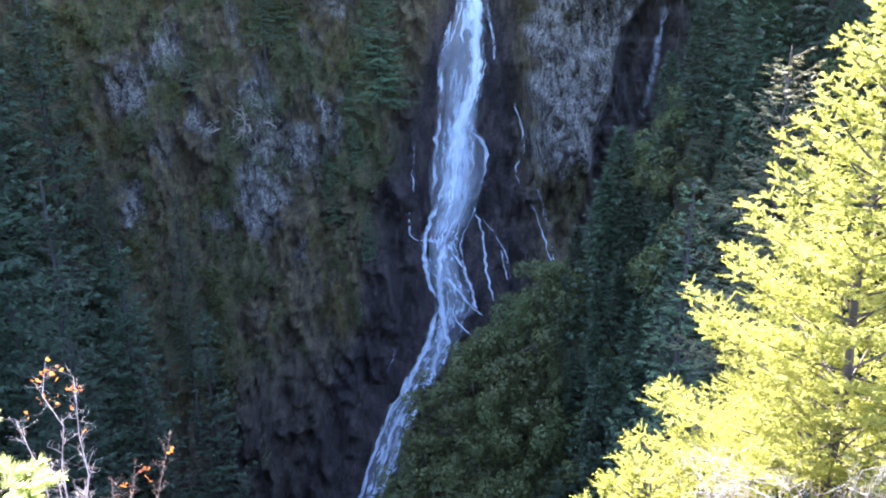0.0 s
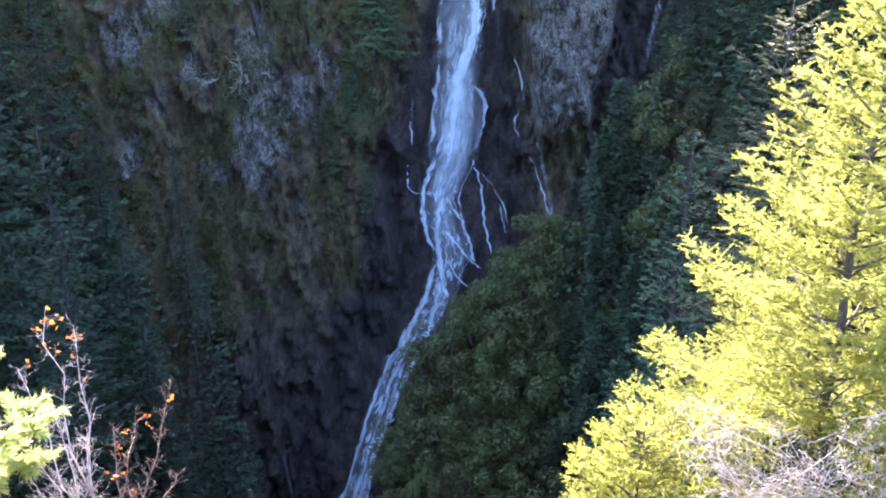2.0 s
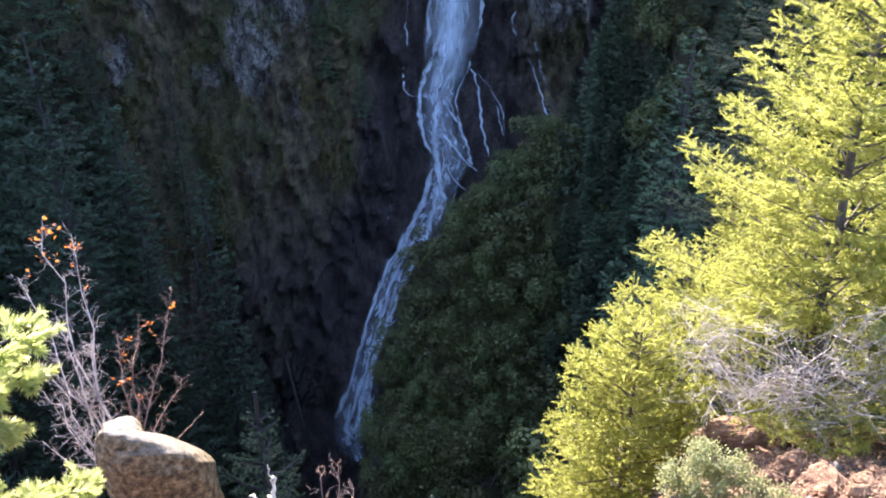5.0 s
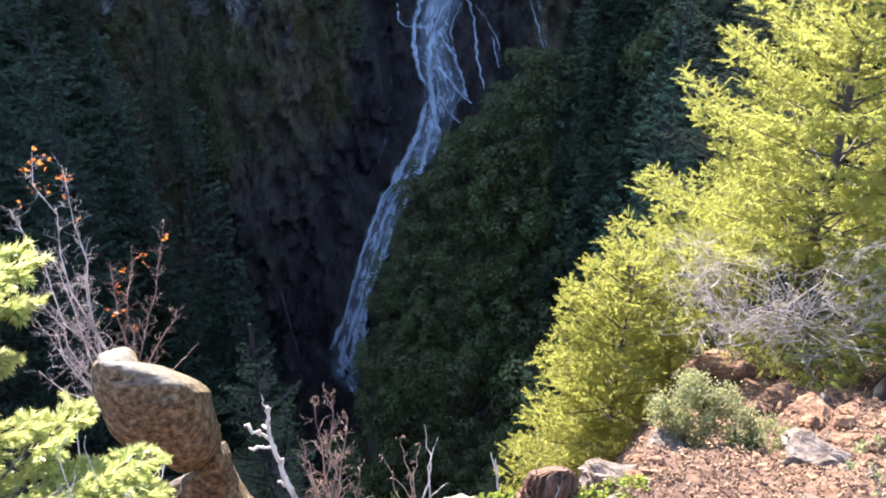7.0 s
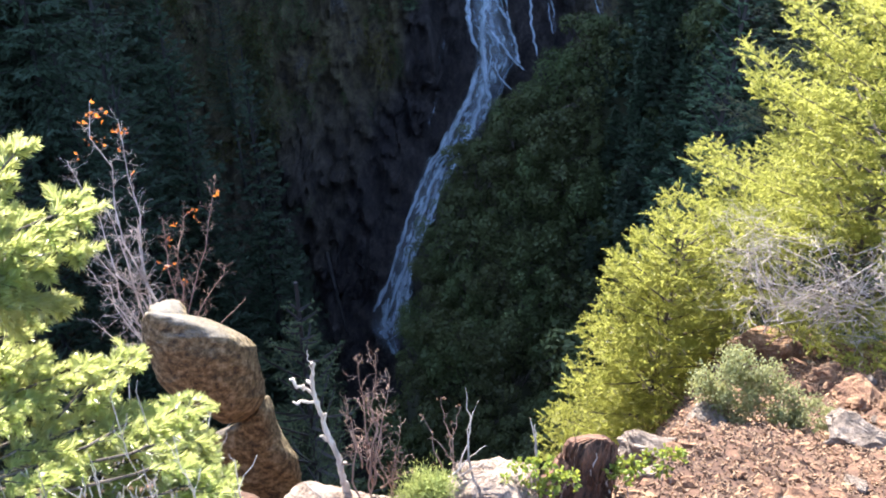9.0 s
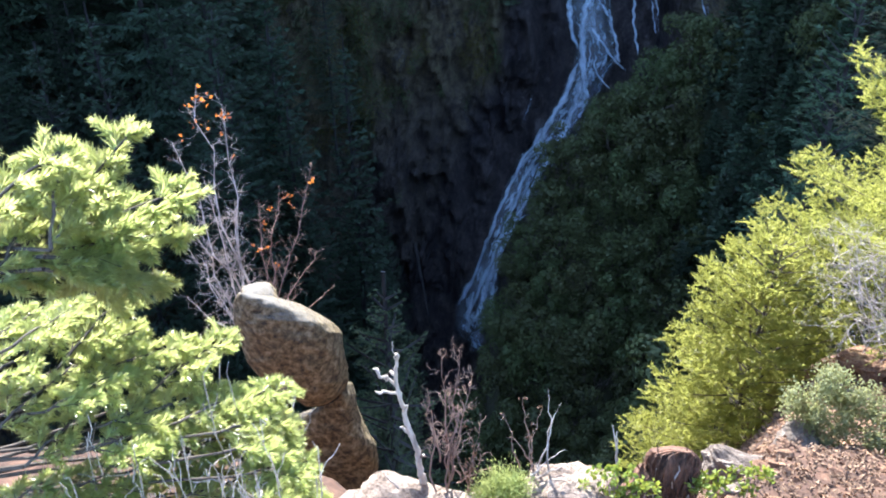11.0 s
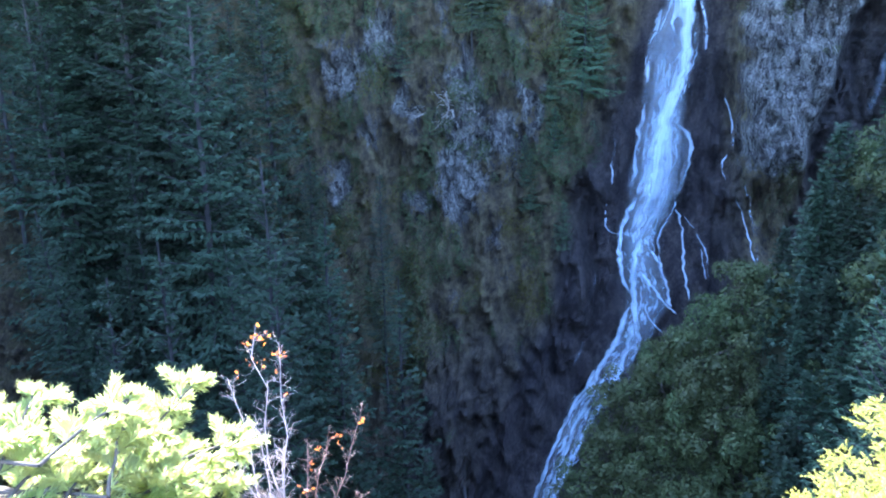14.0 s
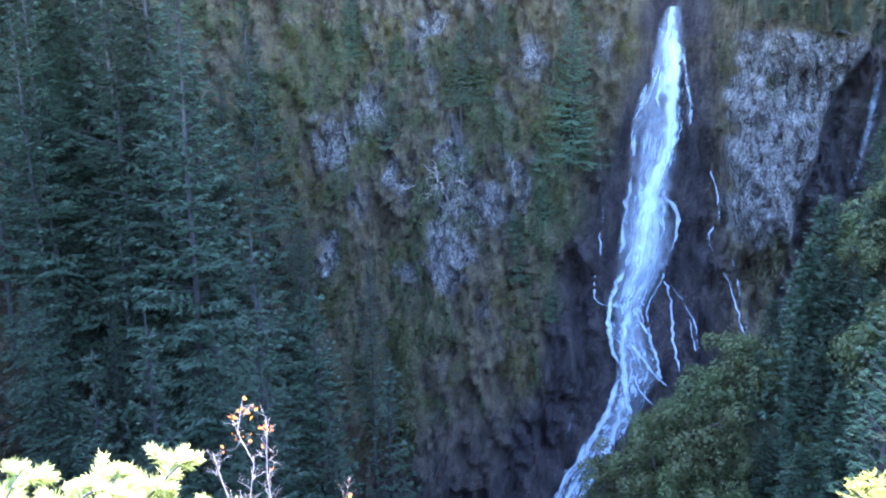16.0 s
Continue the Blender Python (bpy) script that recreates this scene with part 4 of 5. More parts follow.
def build_spur():
    rng = np.random.default_rng(31)
    lab = "rounded green broadleaved shrub on the shaded slope"
    kinds = [shrub("slope_shrub", 2.0, 3.0, 200 + k, SHRUB_LEAF, lab, "shrub", "slope shrubs", 2800, 0.175) for k in range(5)]
    fir = [far_fir("young_fir", 12, 2.7, 301, FIR_FAR, "dark young fir on the shaded slope", 0.05, 0.5, 6, 1.15, 1.55), far_fir("young_fir", 12, 2.2, 302, FIR_FAR, "slim dark young fir on the shaded slope", 0.05, 0.5, 6, 1.15, 1.55)]
    n = 0
    spots = []
    while n < 224:
        x = -8 + 24 * rng.random()
        y = np.interp(x, CREST_X, CREST_Y) + 1.5 - 17 * rng.random() ** 1.2
        if any((x - a) ** 2 + (y - b) ** 2 < 1.0 for a, b in spots):
            continue
        spots.append((x, y))
        z = float(ground_z(x, y))
        dark = x > 5.5 and rng.random() < (0.45 if x < 8 else 0.75)
        if dark:
            place(fir[n % 2], x, y, z - 0.3, rng.random() * 360, 0.32 + 0.3 * rng.random(), rng.normal(size=2) * 2)
        else:
            place(kinds[n % 5], x, y, z - 0.1, rng.random() * 360, 0.6 + 0.5 * rng.random(), rng.normal(size=2) * 6)
        n += 1
    # shrubs on the steep bank below the near firs
    for k in range(26):
        x, y = 1.5 + 7 * rng.random(), 9 + 18 * rng.random()
        place(kinds[k % 5], x, y, float(ground_z(x, y)) - 0.1, rng.random() * 360, 0.4 + 0.3 * rng.random(), rng.normal(size=2) * 6)
    for x, y, s in ((11.6, 41.6, 0.8), (12.3, 42.4, 0.7), (12.0, 40.2, 0.75), (11.2, 43.0, 0.7)):
        place(kinds[int(x * 10) % 5], x, y, float(ground_z(x, y)) - 0.2, 40 * x, s)
    # firs of the wooded bank to the east
    for k in range(20):
        x, y = 14 + 22 * rng.random(), 18 + 30 * rng.random()
        place(fir[k % 2], x, y, float(ground_z(x, y)) - 0.3, rng.random() * 360, 0.55 + 0.6 * rng.random(), rng.normal(size=2) * 2)
    for k in range(14):
        x, z = 19 + 26 * rng.random(), -20 + 24 * rng.random()
        place(fir[k % 2], x, float(cliff_base(np.array(x), np.array(z))) - 0.5, z - 0.5, rng.random() * 360, 0.6 + 0.5 * rng.random())
    foot = float(ground_z(6.35, 21.6))
    pale = far_fir("young_fir", -5.6 - foot, 0.15 * (-5.6 - foot), 303, FIR_PALE, "pale grey-green young fir on the slope", 0.3, 0.5, 6, 0.9, 0.5)
    pale.matrix_basis = pose(6.35, 21.6, foot, 0, 0, 80)
    foot = float(ground_z(5.95, 15.4))
    snag = far_fir("thin_fir", -1.55 - foot, 2.5, 304, LICHEN_FIR, "thin half-dead lichened fir with a bare tip", 0.05, 0.42, 6, 1.0, 0.3, 0.55, 0.35)
    snag.matrix_basis = pose(6.08, 15.4, foot, 0, 0, 10)
    for k in fir + kinds:
        for c in list(k.children):
            bpy.data.objects.remove(c)
        bpy.data.objects.remove(k)


build_spur()


def build_ledges():
    """Low plants that cling to the far wall."""
    rng = np.random.default_rng(55)
    for name, mat, count, zlo, zhi, xlo, xhi, size, lab, seed in (
        ("ledge_brush", LEDGE_LEAF, 100000, -46, 2, -45, -3, 0.15, "dull green brush clinging to the cliff", 71),
        ("autumn_brush", YELLOW_LEAF, 26000, -36, 0, -32, 0, 0.15, "yellowing brush on the cliff ledges", 72),
        ("cleft_brush", LEDGE_LEAF, 12000, -26, 2, 6, 26, 0.15, "dull green brush in the cliff clefts", 73),
    ):
        x, z = xlo + (xhi - xlo) * rng.random(count * 4), zlo + (zhi - zlo) * rng.random(count * 4)
        keep = (vnoise(x * 0.45, z * 0.35, 0, seed) + 0.6 * vnoise(x * 1.3, z * 1.2, 0, seed + 5) - 1.6 * np.maximum(bare_rock(x, z), 0) - 1.2 * wet_and_low_rock(x, z) > (0.06 if mat is LEDGE_LEAF else 0.30))
        x, z = x[keep][:count], z[keep][:count]
        n = len(x)
        y = cliff_y(x, z) - 0.7 * rng.random(n) ** 1.5 - 0.05
        way = norm(rng.normal(size=(n, 3)) + [0, -0.5, -0.2])
        side = norm(np.cross(way, rng.normal(size=(n, 3))))
        g = Geo()
        kites(g, np.stack([x, y, z], 1), way, side, size * (0.6 + 0.9 * rng.random(n)), size * (0.5 + 0.4 * rng.random(n)))
        tagged(part(name, g, mat), lab, "brush", kind="stuff")
    # a leafless grey bush on the wall
    bush = thing("leafless_bush", "leafless grey bush sprawling over the cliff", "bush")
    c = np.array([-16.5, 72.6, -14.0])
    for k in range(46):
        g = Geo()
        a = math.pi * (0.05 + 1.25 * rng.random()) - 0.5
        tip = c + np.array([math.cos(a) * 3.6 * rng.random(), -1.6 * rng.random(), math.sin(a) * 3.0 * rng.random() - 0.6])
        line = curve_pts(c + rng.normal(size=3) * 0.3, tip, 0.12, rng, 6, 0.05)
        g.tube(line, np.linspace(0.05, 0.018, 6), 4, False)
        for j in range(4):
            p, d = along(line, np.array([0.4 + 0.6 * rng.random()]))
            g.tube(curve_pts(p[0], p[0] + norm(rng.normal(size=3) + d[0]) * 0.9, 0.05, rng, 4, 0.06), [0.022, 0.02, 0.015, 0.01], 3, False)
        part("branch", g, TWIG, bush)
    for x0, z0, x1, z1, w in ((-12.4, -41.0, -10.6, -46.5, 0.16), (-15.6, -8.0, -14.2, -13.5, 0.12), (14.6, -1.4, 17.2, -2.4, 0.15), (15.4, -0.9, 16.6, -2.6, 0.1)):
        log = thing("fallen_trunk", "bleached fallen trunk lying against the cliff", "log")
        g = Geo()
        t = np.linspace(0, 1, 8)
        x, z = x0 + (x1 - x0) * t, z0 + (z1 - z0) * t
        y = np.minimum(cliff_base(x, z), np.linspace(cliff_base(x0, z0), cliff_base(x1, z1), 8)) - 1.2
        g.tube(np.stack([x, y, z], 1), np.linspace(w, w * 0.4, 8), 7)
        part("trunk", g, BARK_FAR, log)


build_ledges()

# ---- the near bank ----
def boulder(g, rng, centre, size, turn=(0, 0, 0), square=0.55, rough=0.10, res=14, seed=None, cuts=5, shear=0.0):
    """A worn, angular stone: a rounded box, cut by a few planes and roughened."""
    seed = int(rng.integers(9999)) if seed is None else seed
    u = np.linspace(0, 2 * np.pi, 2 * res + 1)[:-1]
    v = np.linspace(-np.pi / 2, np.pi / 2, res + 1)[1:-1]
    U, V = np.meshgrid(u, v, indexing="ij")

    def p(a):
        return np.sign(a) * np.abs(a) ** square
    P = np.stack([p(np.cos(V)) * p(np.cos(U)), p(np.cos(V)) * p(np.sin(U)), p(np.sin(V))], -1).reshape(-1, 3)
    P = np.concatenate([P, [[0, 0, -1], [0, 0, 1]]])
    for k in range(cuts):
        nrm = norm(rng.normal(size=3))
        d = 0.72 + 0.25 * rng.random()
        over = np.maximum(P @ nrm - d, 0)
        P = P - over[:, None] * nrm * 0.85
    f = fbm(P[:, 0] * 1.6 + seed, P[:, 1] * 1.6, P[:, 2] * 1.6, seed, 5)
    P = P * (1 + rough * f)[:, None]
    P = P * np.asarray(size) * 0.5
    R = np.array(Euler([radians(a) for a in turn]).to_matrix())
    P = P @ R.T
    P[:, 0] += shear * P[:, 2]
    P = P + np.asarray(centre)
    m, n = len(v), len(u)
    i, j = np.meshgrid(np.arange(n), np.arange(m - 1), indexing="ij")
    k = (i + 1) % n
    quads = np.stack([i * m + j, k * m + j, k * m + j + 1, i * m + j + 1], -1).reshape(-1, 4)
    tri = [[(a + 1) % n * m, a * m, n * m] for a in range(n)] + [[a * m + m - 1, (a + 1) % n * m + m - 1, n * m + 1] for a in range(n)]
    base = g.n
    g.add(P, quads)
    g.f.extend([[base + q for q in t] for t in tri])


def loft_rock(g, profile, y, depth, seed, ring=36, levels=40, ridges=0.0):
    """A weathered block: cross-sections between profile rows (height, west edge, east edge), worn and pitted."""
    p = np.asarray(profile)[::-1]
    zs = np.linspace(p[0, 0], p[-1, 0], levels)
    a, b = np.interp(zs, p[:, 0], p[:, 1]), np.interp(zs, p[:, 0], p[:, 2])
    f = (zs - zs[0]) / (zs[-1] - zs[0])
    d = depth * 0.5 * np.clip(np.sin(np.pi * np.clip(0.06 + 0.88 * f, 0, 1)) ** 0.35, 0.1, 1)
    ang = np.linspace(0, 2 * np.pi, ring + 1)[:-1]
    c, s = np.cos(ang), np.sin(ang)
    c, s = np.sign(c) * np.abs(c) ** 0.75, np.sign(s) * np.abs(s) ** 0.75
    X = ((a + b) / 2)[:, None] + ((b - a) / 2)[:, None] * c
    Y = y + d[:, None] * s
    Z = np.broadcast_to(zs[:, None], X.shape)
    rough = fbm(X * 5 + seed, Y * 5, Z * 5, seed, 5) + 0.5 * np.floor(2.5 * vnoise(X * 4, Y * 4, Z * 7, seed + 3)) / 2.5
    edge = np.minimum(1, 0.35 + (b - a) / 0.3)[:, None]
    if ridges:
        fin = ridges * (np.sin(ang * 17 + 2 * vnoise(ang * 3, 0.5, 0, seed)) + rough)
        X, Y = X + fin * c, Y + fin * s
    X, Y = X + 0.012 * rough * c * edge, Y + 0.024 * rough * s
    i, j = np.meshgrid(np.arange(levels - 1), np.arange(ring), indexing="ij")
    k = (j + 1) % ring
    base = g.n
    Z = Z - 0.85 * (Y - y) + 0.012 * fbm(X * 3, Y * 3, Z * 3, seed + 9, 3)
    g.add(np.stack([X, Y, Z], -1), np.stack([i * ring + j, i * ring + k, (i + 1) * ring + k, (i + 1) * ring + j], -1).reshape(-1, 4))
    g.f.append([base + q for q in range(ring)][::-1])
    g.f.append([base + (levels - 1) * ring + q for q in range(ring)])


def twigs(g, rng, line, r, depth, reach, density, spread=0.8, rise=0.25):
    """Side twigs along a line, forking again until depth runs out. Returns the tips."""
    tips = []
    L = np.linalg.norm(line[-1] - line[0])
    n = max(2, int(L * density))
    for s in np.linspace(0.25, 0.98, n) + rng.normal(size=n) * 0.03:
        p, d = along(line, np.array([min(max(s, 0.05), 0.99)]))
        w = norm(d[0] + rng.normal(size=3) * spread + [0, 0, rise])
        ln = reach * (0.4 + 0.8 * rng.random()) * max(1.15 - s, 0.5)
        sub = curve_pts(p[0], p[0] + w * ln, 0.03, rng, 4, 0.06)
        rr = max(r * (1 - 0.6 * s) * 0.6, 0.0009)
        g.tube(sub, np.linspace(rr, max(rr * 0.4, 0.0007), 4), 4, False)
        tips.append(sub[-1])
        if depth > 1:
            tips += twigs(g, rng, sub, rr, depth - 1, reach * 0.5, density * 1.6, spread, rise)
    return tips


def small_leaves(g, rng, tips, per, size, scatter=0.02, width=0.8):
    tips = np.asarray(tips)
    n = len(tips) * per
    c = np.repeat(tips, per, 0) + rng.normal(size=(n, 3)) * scatter
    way = norm(rng.normal(size=(n, 3)))
    side = norm(np.cross(way, rng.normal(size=(n, 3))))
    kites(g, c, way, side, size * (0.6 + 0.7 * rng.random(n)), size * width * (0.7 + 0.4 * rng.random(n)), 0.25)


def near_fir(name, label, x, y, foot, H, R, seed, gap=0.165, per=8, count=44, needle=0.023, wide=0.0054, spacing=0.115, low=0.04, power=0.8):
    """A young fir seen from close by: every shoot carries its needles."""
    rng = np.random.default_rng(seed)
    tree = thing(name, label, "tree")
    tree.matrix_basis = pose(x, y, foot)
    g = Geo()
    hs = np.linspace(-0.5, H, 14)
    g.tube(np.stack([0.02 * vnoise(hs * 1.3, seed, 0, 5) * hs, 0.02 * vnoise(hs * 1.3, seed + 9, 0, 6) * hs, hs], 1), 0.0085 * H * (1 - np.clip(hs / H, 0, 1)) ** 0.8 + 0.005, 9)
    part("trunk", g, BARK, tree, smooth=True)
    limbs = fir_frame(rng, H, R, gap, per, low=low, power=power, lift_top=0.8, lift_low=0.06, ragged=0.1)
    g = Geo()
    for l in limbs:
        g.tube(l, np.linspace(0.0085, 0.002, len(l)) * (0.5 + 0.15 * H), 5, False)
    A, B = fir_sprays(rng, limbs, spacing, 0.40, 0.22)
    # side twigs, then shoots on both sides of each
    for a, b in zip(A, B):
        g.tube(np.stack([a, b]), [0.0022, 0.0012], 3, False)
    wood = len(g.f)
    SA, SB = [], []
    ln = np.linalg.norm(B - A, axis=1)
    d = norm(B - A)
    s = norm(np.cross(d, [0, 0, 1.0]))
    shoot = 0.092
    top = max(2, int(ln.max() / 0.052))
    for k in range(top):
        f = (k + 0.5) * 0.052
        ok = ln > f
        if not ok.any():
            break
        p = A[ok] + d[ok] * f
        for sg in (1, -1):
            w = norm(d[ok] * 0.8 + sg * s[ok] * 0.75 + rng.normal(size=(ok.sum(), 3)) * 0.34 + [0, 0, 0.08])
            SA.append(p), SB.append(p + w * shoot * (0.6 + 0.7 * rng.random((ok.sum(), 1))))
    SA.append(A), SB.append(B + d * 0.04)
    needles(g, rng, np.concatenate(SA), np.concatenate(SB), count, needle, wide, 0.95, 0.4)
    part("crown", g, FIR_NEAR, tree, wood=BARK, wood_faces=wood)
    return tree


def build_near_firs():
    near_fir("young_fir_tree", "sunlit yellow-green young fir on the stony bank", 2.62, 5.1, -4.35, 4.3, 1.40, 401, gap=0.18, low=0.12, power=0.97, spacing=0.07)
    near_fir("young_fir_tree", "small sunlit bushy fir on the edge of the bank", 1.27, 4.62, -5.5, 2.4, 0.72, 402, gap=0.12, power=0.5, spacing=0.06)
    near_fir("young_fir_tree", "sunlit yellow-green young fir on the stony bank", 4.1, 4.9, -4.3, 3.6, 1.4, 403, gap=0.25, per=5, count=20, spacing=0.11)
    # dead lower limbs of the larger fir
    rng = np.random.default_rng(410)
    thicket = thing("dead_thicket", "tangle of bleached dead twigs below a fir", "dead brush")
    base = np.array([2.1, 4.2, -3.35])
    for k in range(46):
        a = 2.2 + 3.9 * rng.random()
        tip = base + np.array([math.cos(a) * 0.80, math.sin(a) * 0.45, 0.05 + 1.0 * rng.random()]) * (0.6 + 0.5 * rng.random())
        line = curve_pts(base + rng.normal(size=3) * [0.2, 0.12, 0.18], tip, 0.08, rng, 8, 0.06)
        g = Geo()
        g.tube(line, np.linspace(0.0034, 0.0012, 8), 5, False)
        twigs(g, rng, line, 0.0022, 3, 0.22, 13, 1.1, 0.1)
        part("dead_branch", g, TWIG, thicket)
    trunk = thing("dark_trunk", "dark leaning tree trunk on the bank", "tree trunk")
    g = Geo()
    h = np.linspace(0, 1, 10)
    foot = float(near_z(2.5, 3.6)) - 0.1
    g.tube(np.stack([2.5 + 0.7 * h, 3.6 + 0.2 * h, foot + 2.2 * h], 1), 0.08 - 0.02 * h + 0.04 * np.exp(-h * 9) + 0.006 * np.sin(h * 40), 12)
    part("trunk", g, DARK_BARK, trunk, smooth=True)


build_near_firs()


def bough(tree, rng, line, reach, root=None, name="bough", spacing=0.022, count=110, needle=0.018, wide=0.0024):
    """One close fir bough: axis, flat side twigs, dense needles."""
    g = Geo()
    g.tube(line, np.linspace(0.0026, 0.001, len(line)), 6, False)
    if root is not None:
        g.tube(curve_pts(root, line[0], -0.03, rng, 6, 0.01), np.linspace(0.004, 0.0022, 6), 6, False)
    A, B = fir_sprays(rng, [line], spacing, reach, 0.1)
    SA, SB = [A], [B]
    for a, b in zip(A, B):
        g.tube(np.stack([a, b]), [0.0018, 0.001], 4, False)
        L = np.linalg.norm(b - a)
        d = (b - a) / L
        s = np.cross(d, [0, 0, 1.0])
        for f in np.arange(0.02, L - 0.01, 0.024):
            for sg in (1, -1):
                p = a + d * f
                SA.append(p[None]), SB.append((p + norm(d * 0.8 + sg * s * 0.75 + rng.normal(size=3) * 0.15) * 0.034 * (0.6 + 0.6 * rng.random()))[None])
    wood = len(g.f)
    needles(g, rng, np.concatenate(SA), np.concatenate(SB), count, needle, wide, 0.75, 0.3)
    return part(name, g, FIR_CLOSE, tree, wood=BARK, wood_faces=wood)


def build_close_fir():
    rng = np.random.default_rng(77)
    tree = thing("close_fir", "bright green fir with sunlit boughs close by", "tree")
    g = Geo()
    h = np.linspace(0, 1, 12)
    g.tube(np.stack([-1.02 + 0.03 * np.sin(h * 5), 0.82 + 0.02 * np.cos(h * 6), -1.85 + 1.5 * h], 1), 0.045 - 0.033 * h, 10)
    part("trunk", g, BARK, tree, smooth=True)
    # the bough held out beside the view, then the lower tiers
    for a, b in [((-0.53, 0.7, -0.54), (-0.55, 0.8, -0.47)), ((-0.57, 0.74, -0.57), (-0.49, 0.84, -0.47)), ((-0.56, 0.76, -0.57), (-0.44, 0.86, -0.55)), ((-0.55, 0.74, -0.57), (-0.45, 0.84, -0.6)), ((-0.54, 0.7, -0.55), (-0.47, 0.8, -0.64)), ((-0.53, 0.68, -0.55), (-0.53, 0.78, -0.67)), ((-0.62, 0.7, -0.56), (-0.62, 0.8, -0.54)), ((-0.59, 0.68, -0.56), (-0.58, 0.78, -0.54)), ((-0.6, 0.72, -0.57), (-0.55, 0.82, -0.56)), ((-0.57, 0.7, -0.56), (-0.49, 0.8, -0.6)), ((-0.6, 0.66, -0.57), (-0.58, 0.76, -0.6)), ((-0.68, 0.7, -0.55), (-0.68, 0.8, -0.48)), ((-0.72, 0.7, -0.54), (-0.74, 0.8, -0.5)), ((-0.68, 0.7, -0.58), (-0.61, 0.8, -0.52)), ((-0.73, 0.7, -0.64), (-0.68, 0.8, -0.59)), ((-0.71, 0.7, -0.5), (-0.7, 0.8, -0.52)), ((-0.71, 0.7, -0.63), (-0.64, 0.8, -0.62)), ((-0.61, 0.7, -0.51), (-0.55, 0.8, -0.47))]:
        a, b = np.array(a) - [0.02, 0, 0.02], np.array(b) - [0.028, 0, 0.026]
        bough(tree, rng, curve_pts(a, b, 0.03, rng, 7, 0.012), 0.46, (-1.02, 0.82, a[2] - 0.08), spacing=0.017, count=150)
    for a, b in [((-0.8, 0.94, -0.99), (-0.72, 1.06, -0.92)), ((-0.79, 0.92, -0.99), (-0.69, 1.04, -0.97)), ((-0.75, 0.94, -1.0), (-0.63, 1.06, -1.02)), ((-0.67, 0.98, -1.06), (-0.56, 1.1, -1.02)), ((-0.57, 0.96, -1.08), (-0.46, 1.08, -1.11)), ((-0.53, 0.92, -1.07), (-0.44, 1.04, -1.14)), ((-0.51, 0.88, -1.07), (-0.43, 1.0, -1.15)), ((-0.49, 0.86, -1.1), (-0.4, 0.98, -1.18)), ((-0.46, 0.82, -1.1), (-0.39, 0.94, -1.21)), ((-0.87, 0.9, -0.91), (-0.83, 1.02, -0.92)), ((-0.81, 0.88, -0.89), (-0.75, 1.0, -0.89)), ((-0.76, 0.84, -0.98), (-0.68, 0.96, -0.99)), ((-0.7, 0.88, -1.04), (-0.59, 1.0, -1.08)), ((-0.71, 0.82, -1.04), (-0.59, 0.94, -1.08)), ((-0.67, 0.88, -1.14), (-0.51, 1.0, -1.15)), ((-0.6, 0.82, -1.14), (-0.47, 0.94, -1.19))]:
        b = np.array(b) - [0.014, 0, 0.008]
        bough(tree, rng, curve_pts(a, b, 0.04, rng, 7, 0.012), 0.5, (-1.02, 0.82, a[2] - 0.08), spacing=0.016)
    for a, b in [((-0.76, 0.78, -1.11), (-0.63, 0.9, -1.13)), ((-0.78, 0.78, -1.04), (-0.74, 0.9, -1.04)), ((-0.73, 0.74, -1.11), (-0.67, 0.86, -1.16)), ((-0.6, 0.92, -1.06), (-0.53, 1.04, -1.11)), ((-0.83, 0.8, -1.0), (-0.79, 0.92, -0.99)), ((-0.84, 0.82, -0.92), (-0.78, 0.94, -0.92)), ((-0.69, 0.8, -1.15), (-0.56, 0.92, -1.22)), ((-0.79, 0.72, -1.07), (-0.77, 0.84, -1.12))]:
        bough(tree, rng, curve_pts(a, b, 0.05, rng, 7, 0.012), 0.5, (-1.02, 0.82, a[2] - 0.08), spacing=0.02, count=90)


build_close_fir()


def build_pillar():
    rng = np.random.default_rng(88)
    rock = thing("rock_pillar", "leaning weathered brown rock pillar with grey lichen", "rock")
    g = Geo()
    loft_rock(g, [(-3.07, -1.778, -1.627), (-3.103, -1.819, -1.501), (-3.163, -1.84, -1.392), (-3.229, -1.845, -1.3), (-3.29, -1.842, -1.266), (-3.418, -1.828, -1.251), (-3.596, -1.813, -1.249), (-3.685, -1.762, -1.247), (-3.772, -1.623, -1.276), (-3.843, -1.552, -1.336), (-3.896, -1.485, -1.395)], 3.66, 0.5, 11, 56, 64)
    part("upper_block", g, PILLAR, rock, smooth=True)
    g = Geo()
    boulder(g, rng, (-1.735, 3.72, -3.15), (0.21, 0.26, 0.15), (0, 18, 20), 0.7, 0.1, 26, 12, 3)
    part("top_knob", g, PILLAR, rock, smooth=True)
    g = Geo()
    loft_rock(g, [(-3.849, -1.315, -1.279), (-3.966, -1.322, -1.251), (-4.08, -1.464, -1.24), (-4.16, -1.612, -1.22), (-4.235, -1.73, -1.2), (-4.316, -1.767, -1.171), (-4.423, -1.782, -1.139), (-4.561, -1.784, -1.129), (-4.733, -1.765, -1.147), (-4.852, -1.73, -1.191), (-5.039, -1.688, -1.293)], 3.82, 0.34, 13, 56, 64)
    part("lower_block", g, PILLAR, rock, smooth=True)
    g = Geo()
    boulder(g, rng, (-1.42, 3.85, -5.45), (0.8, 0.8, 1.5), (0, 0, 20), 0.6, 0.12, 24, 14, 3)
    part("foot_block", g, PILLAR, rock, smooth=True)


build_pillar()


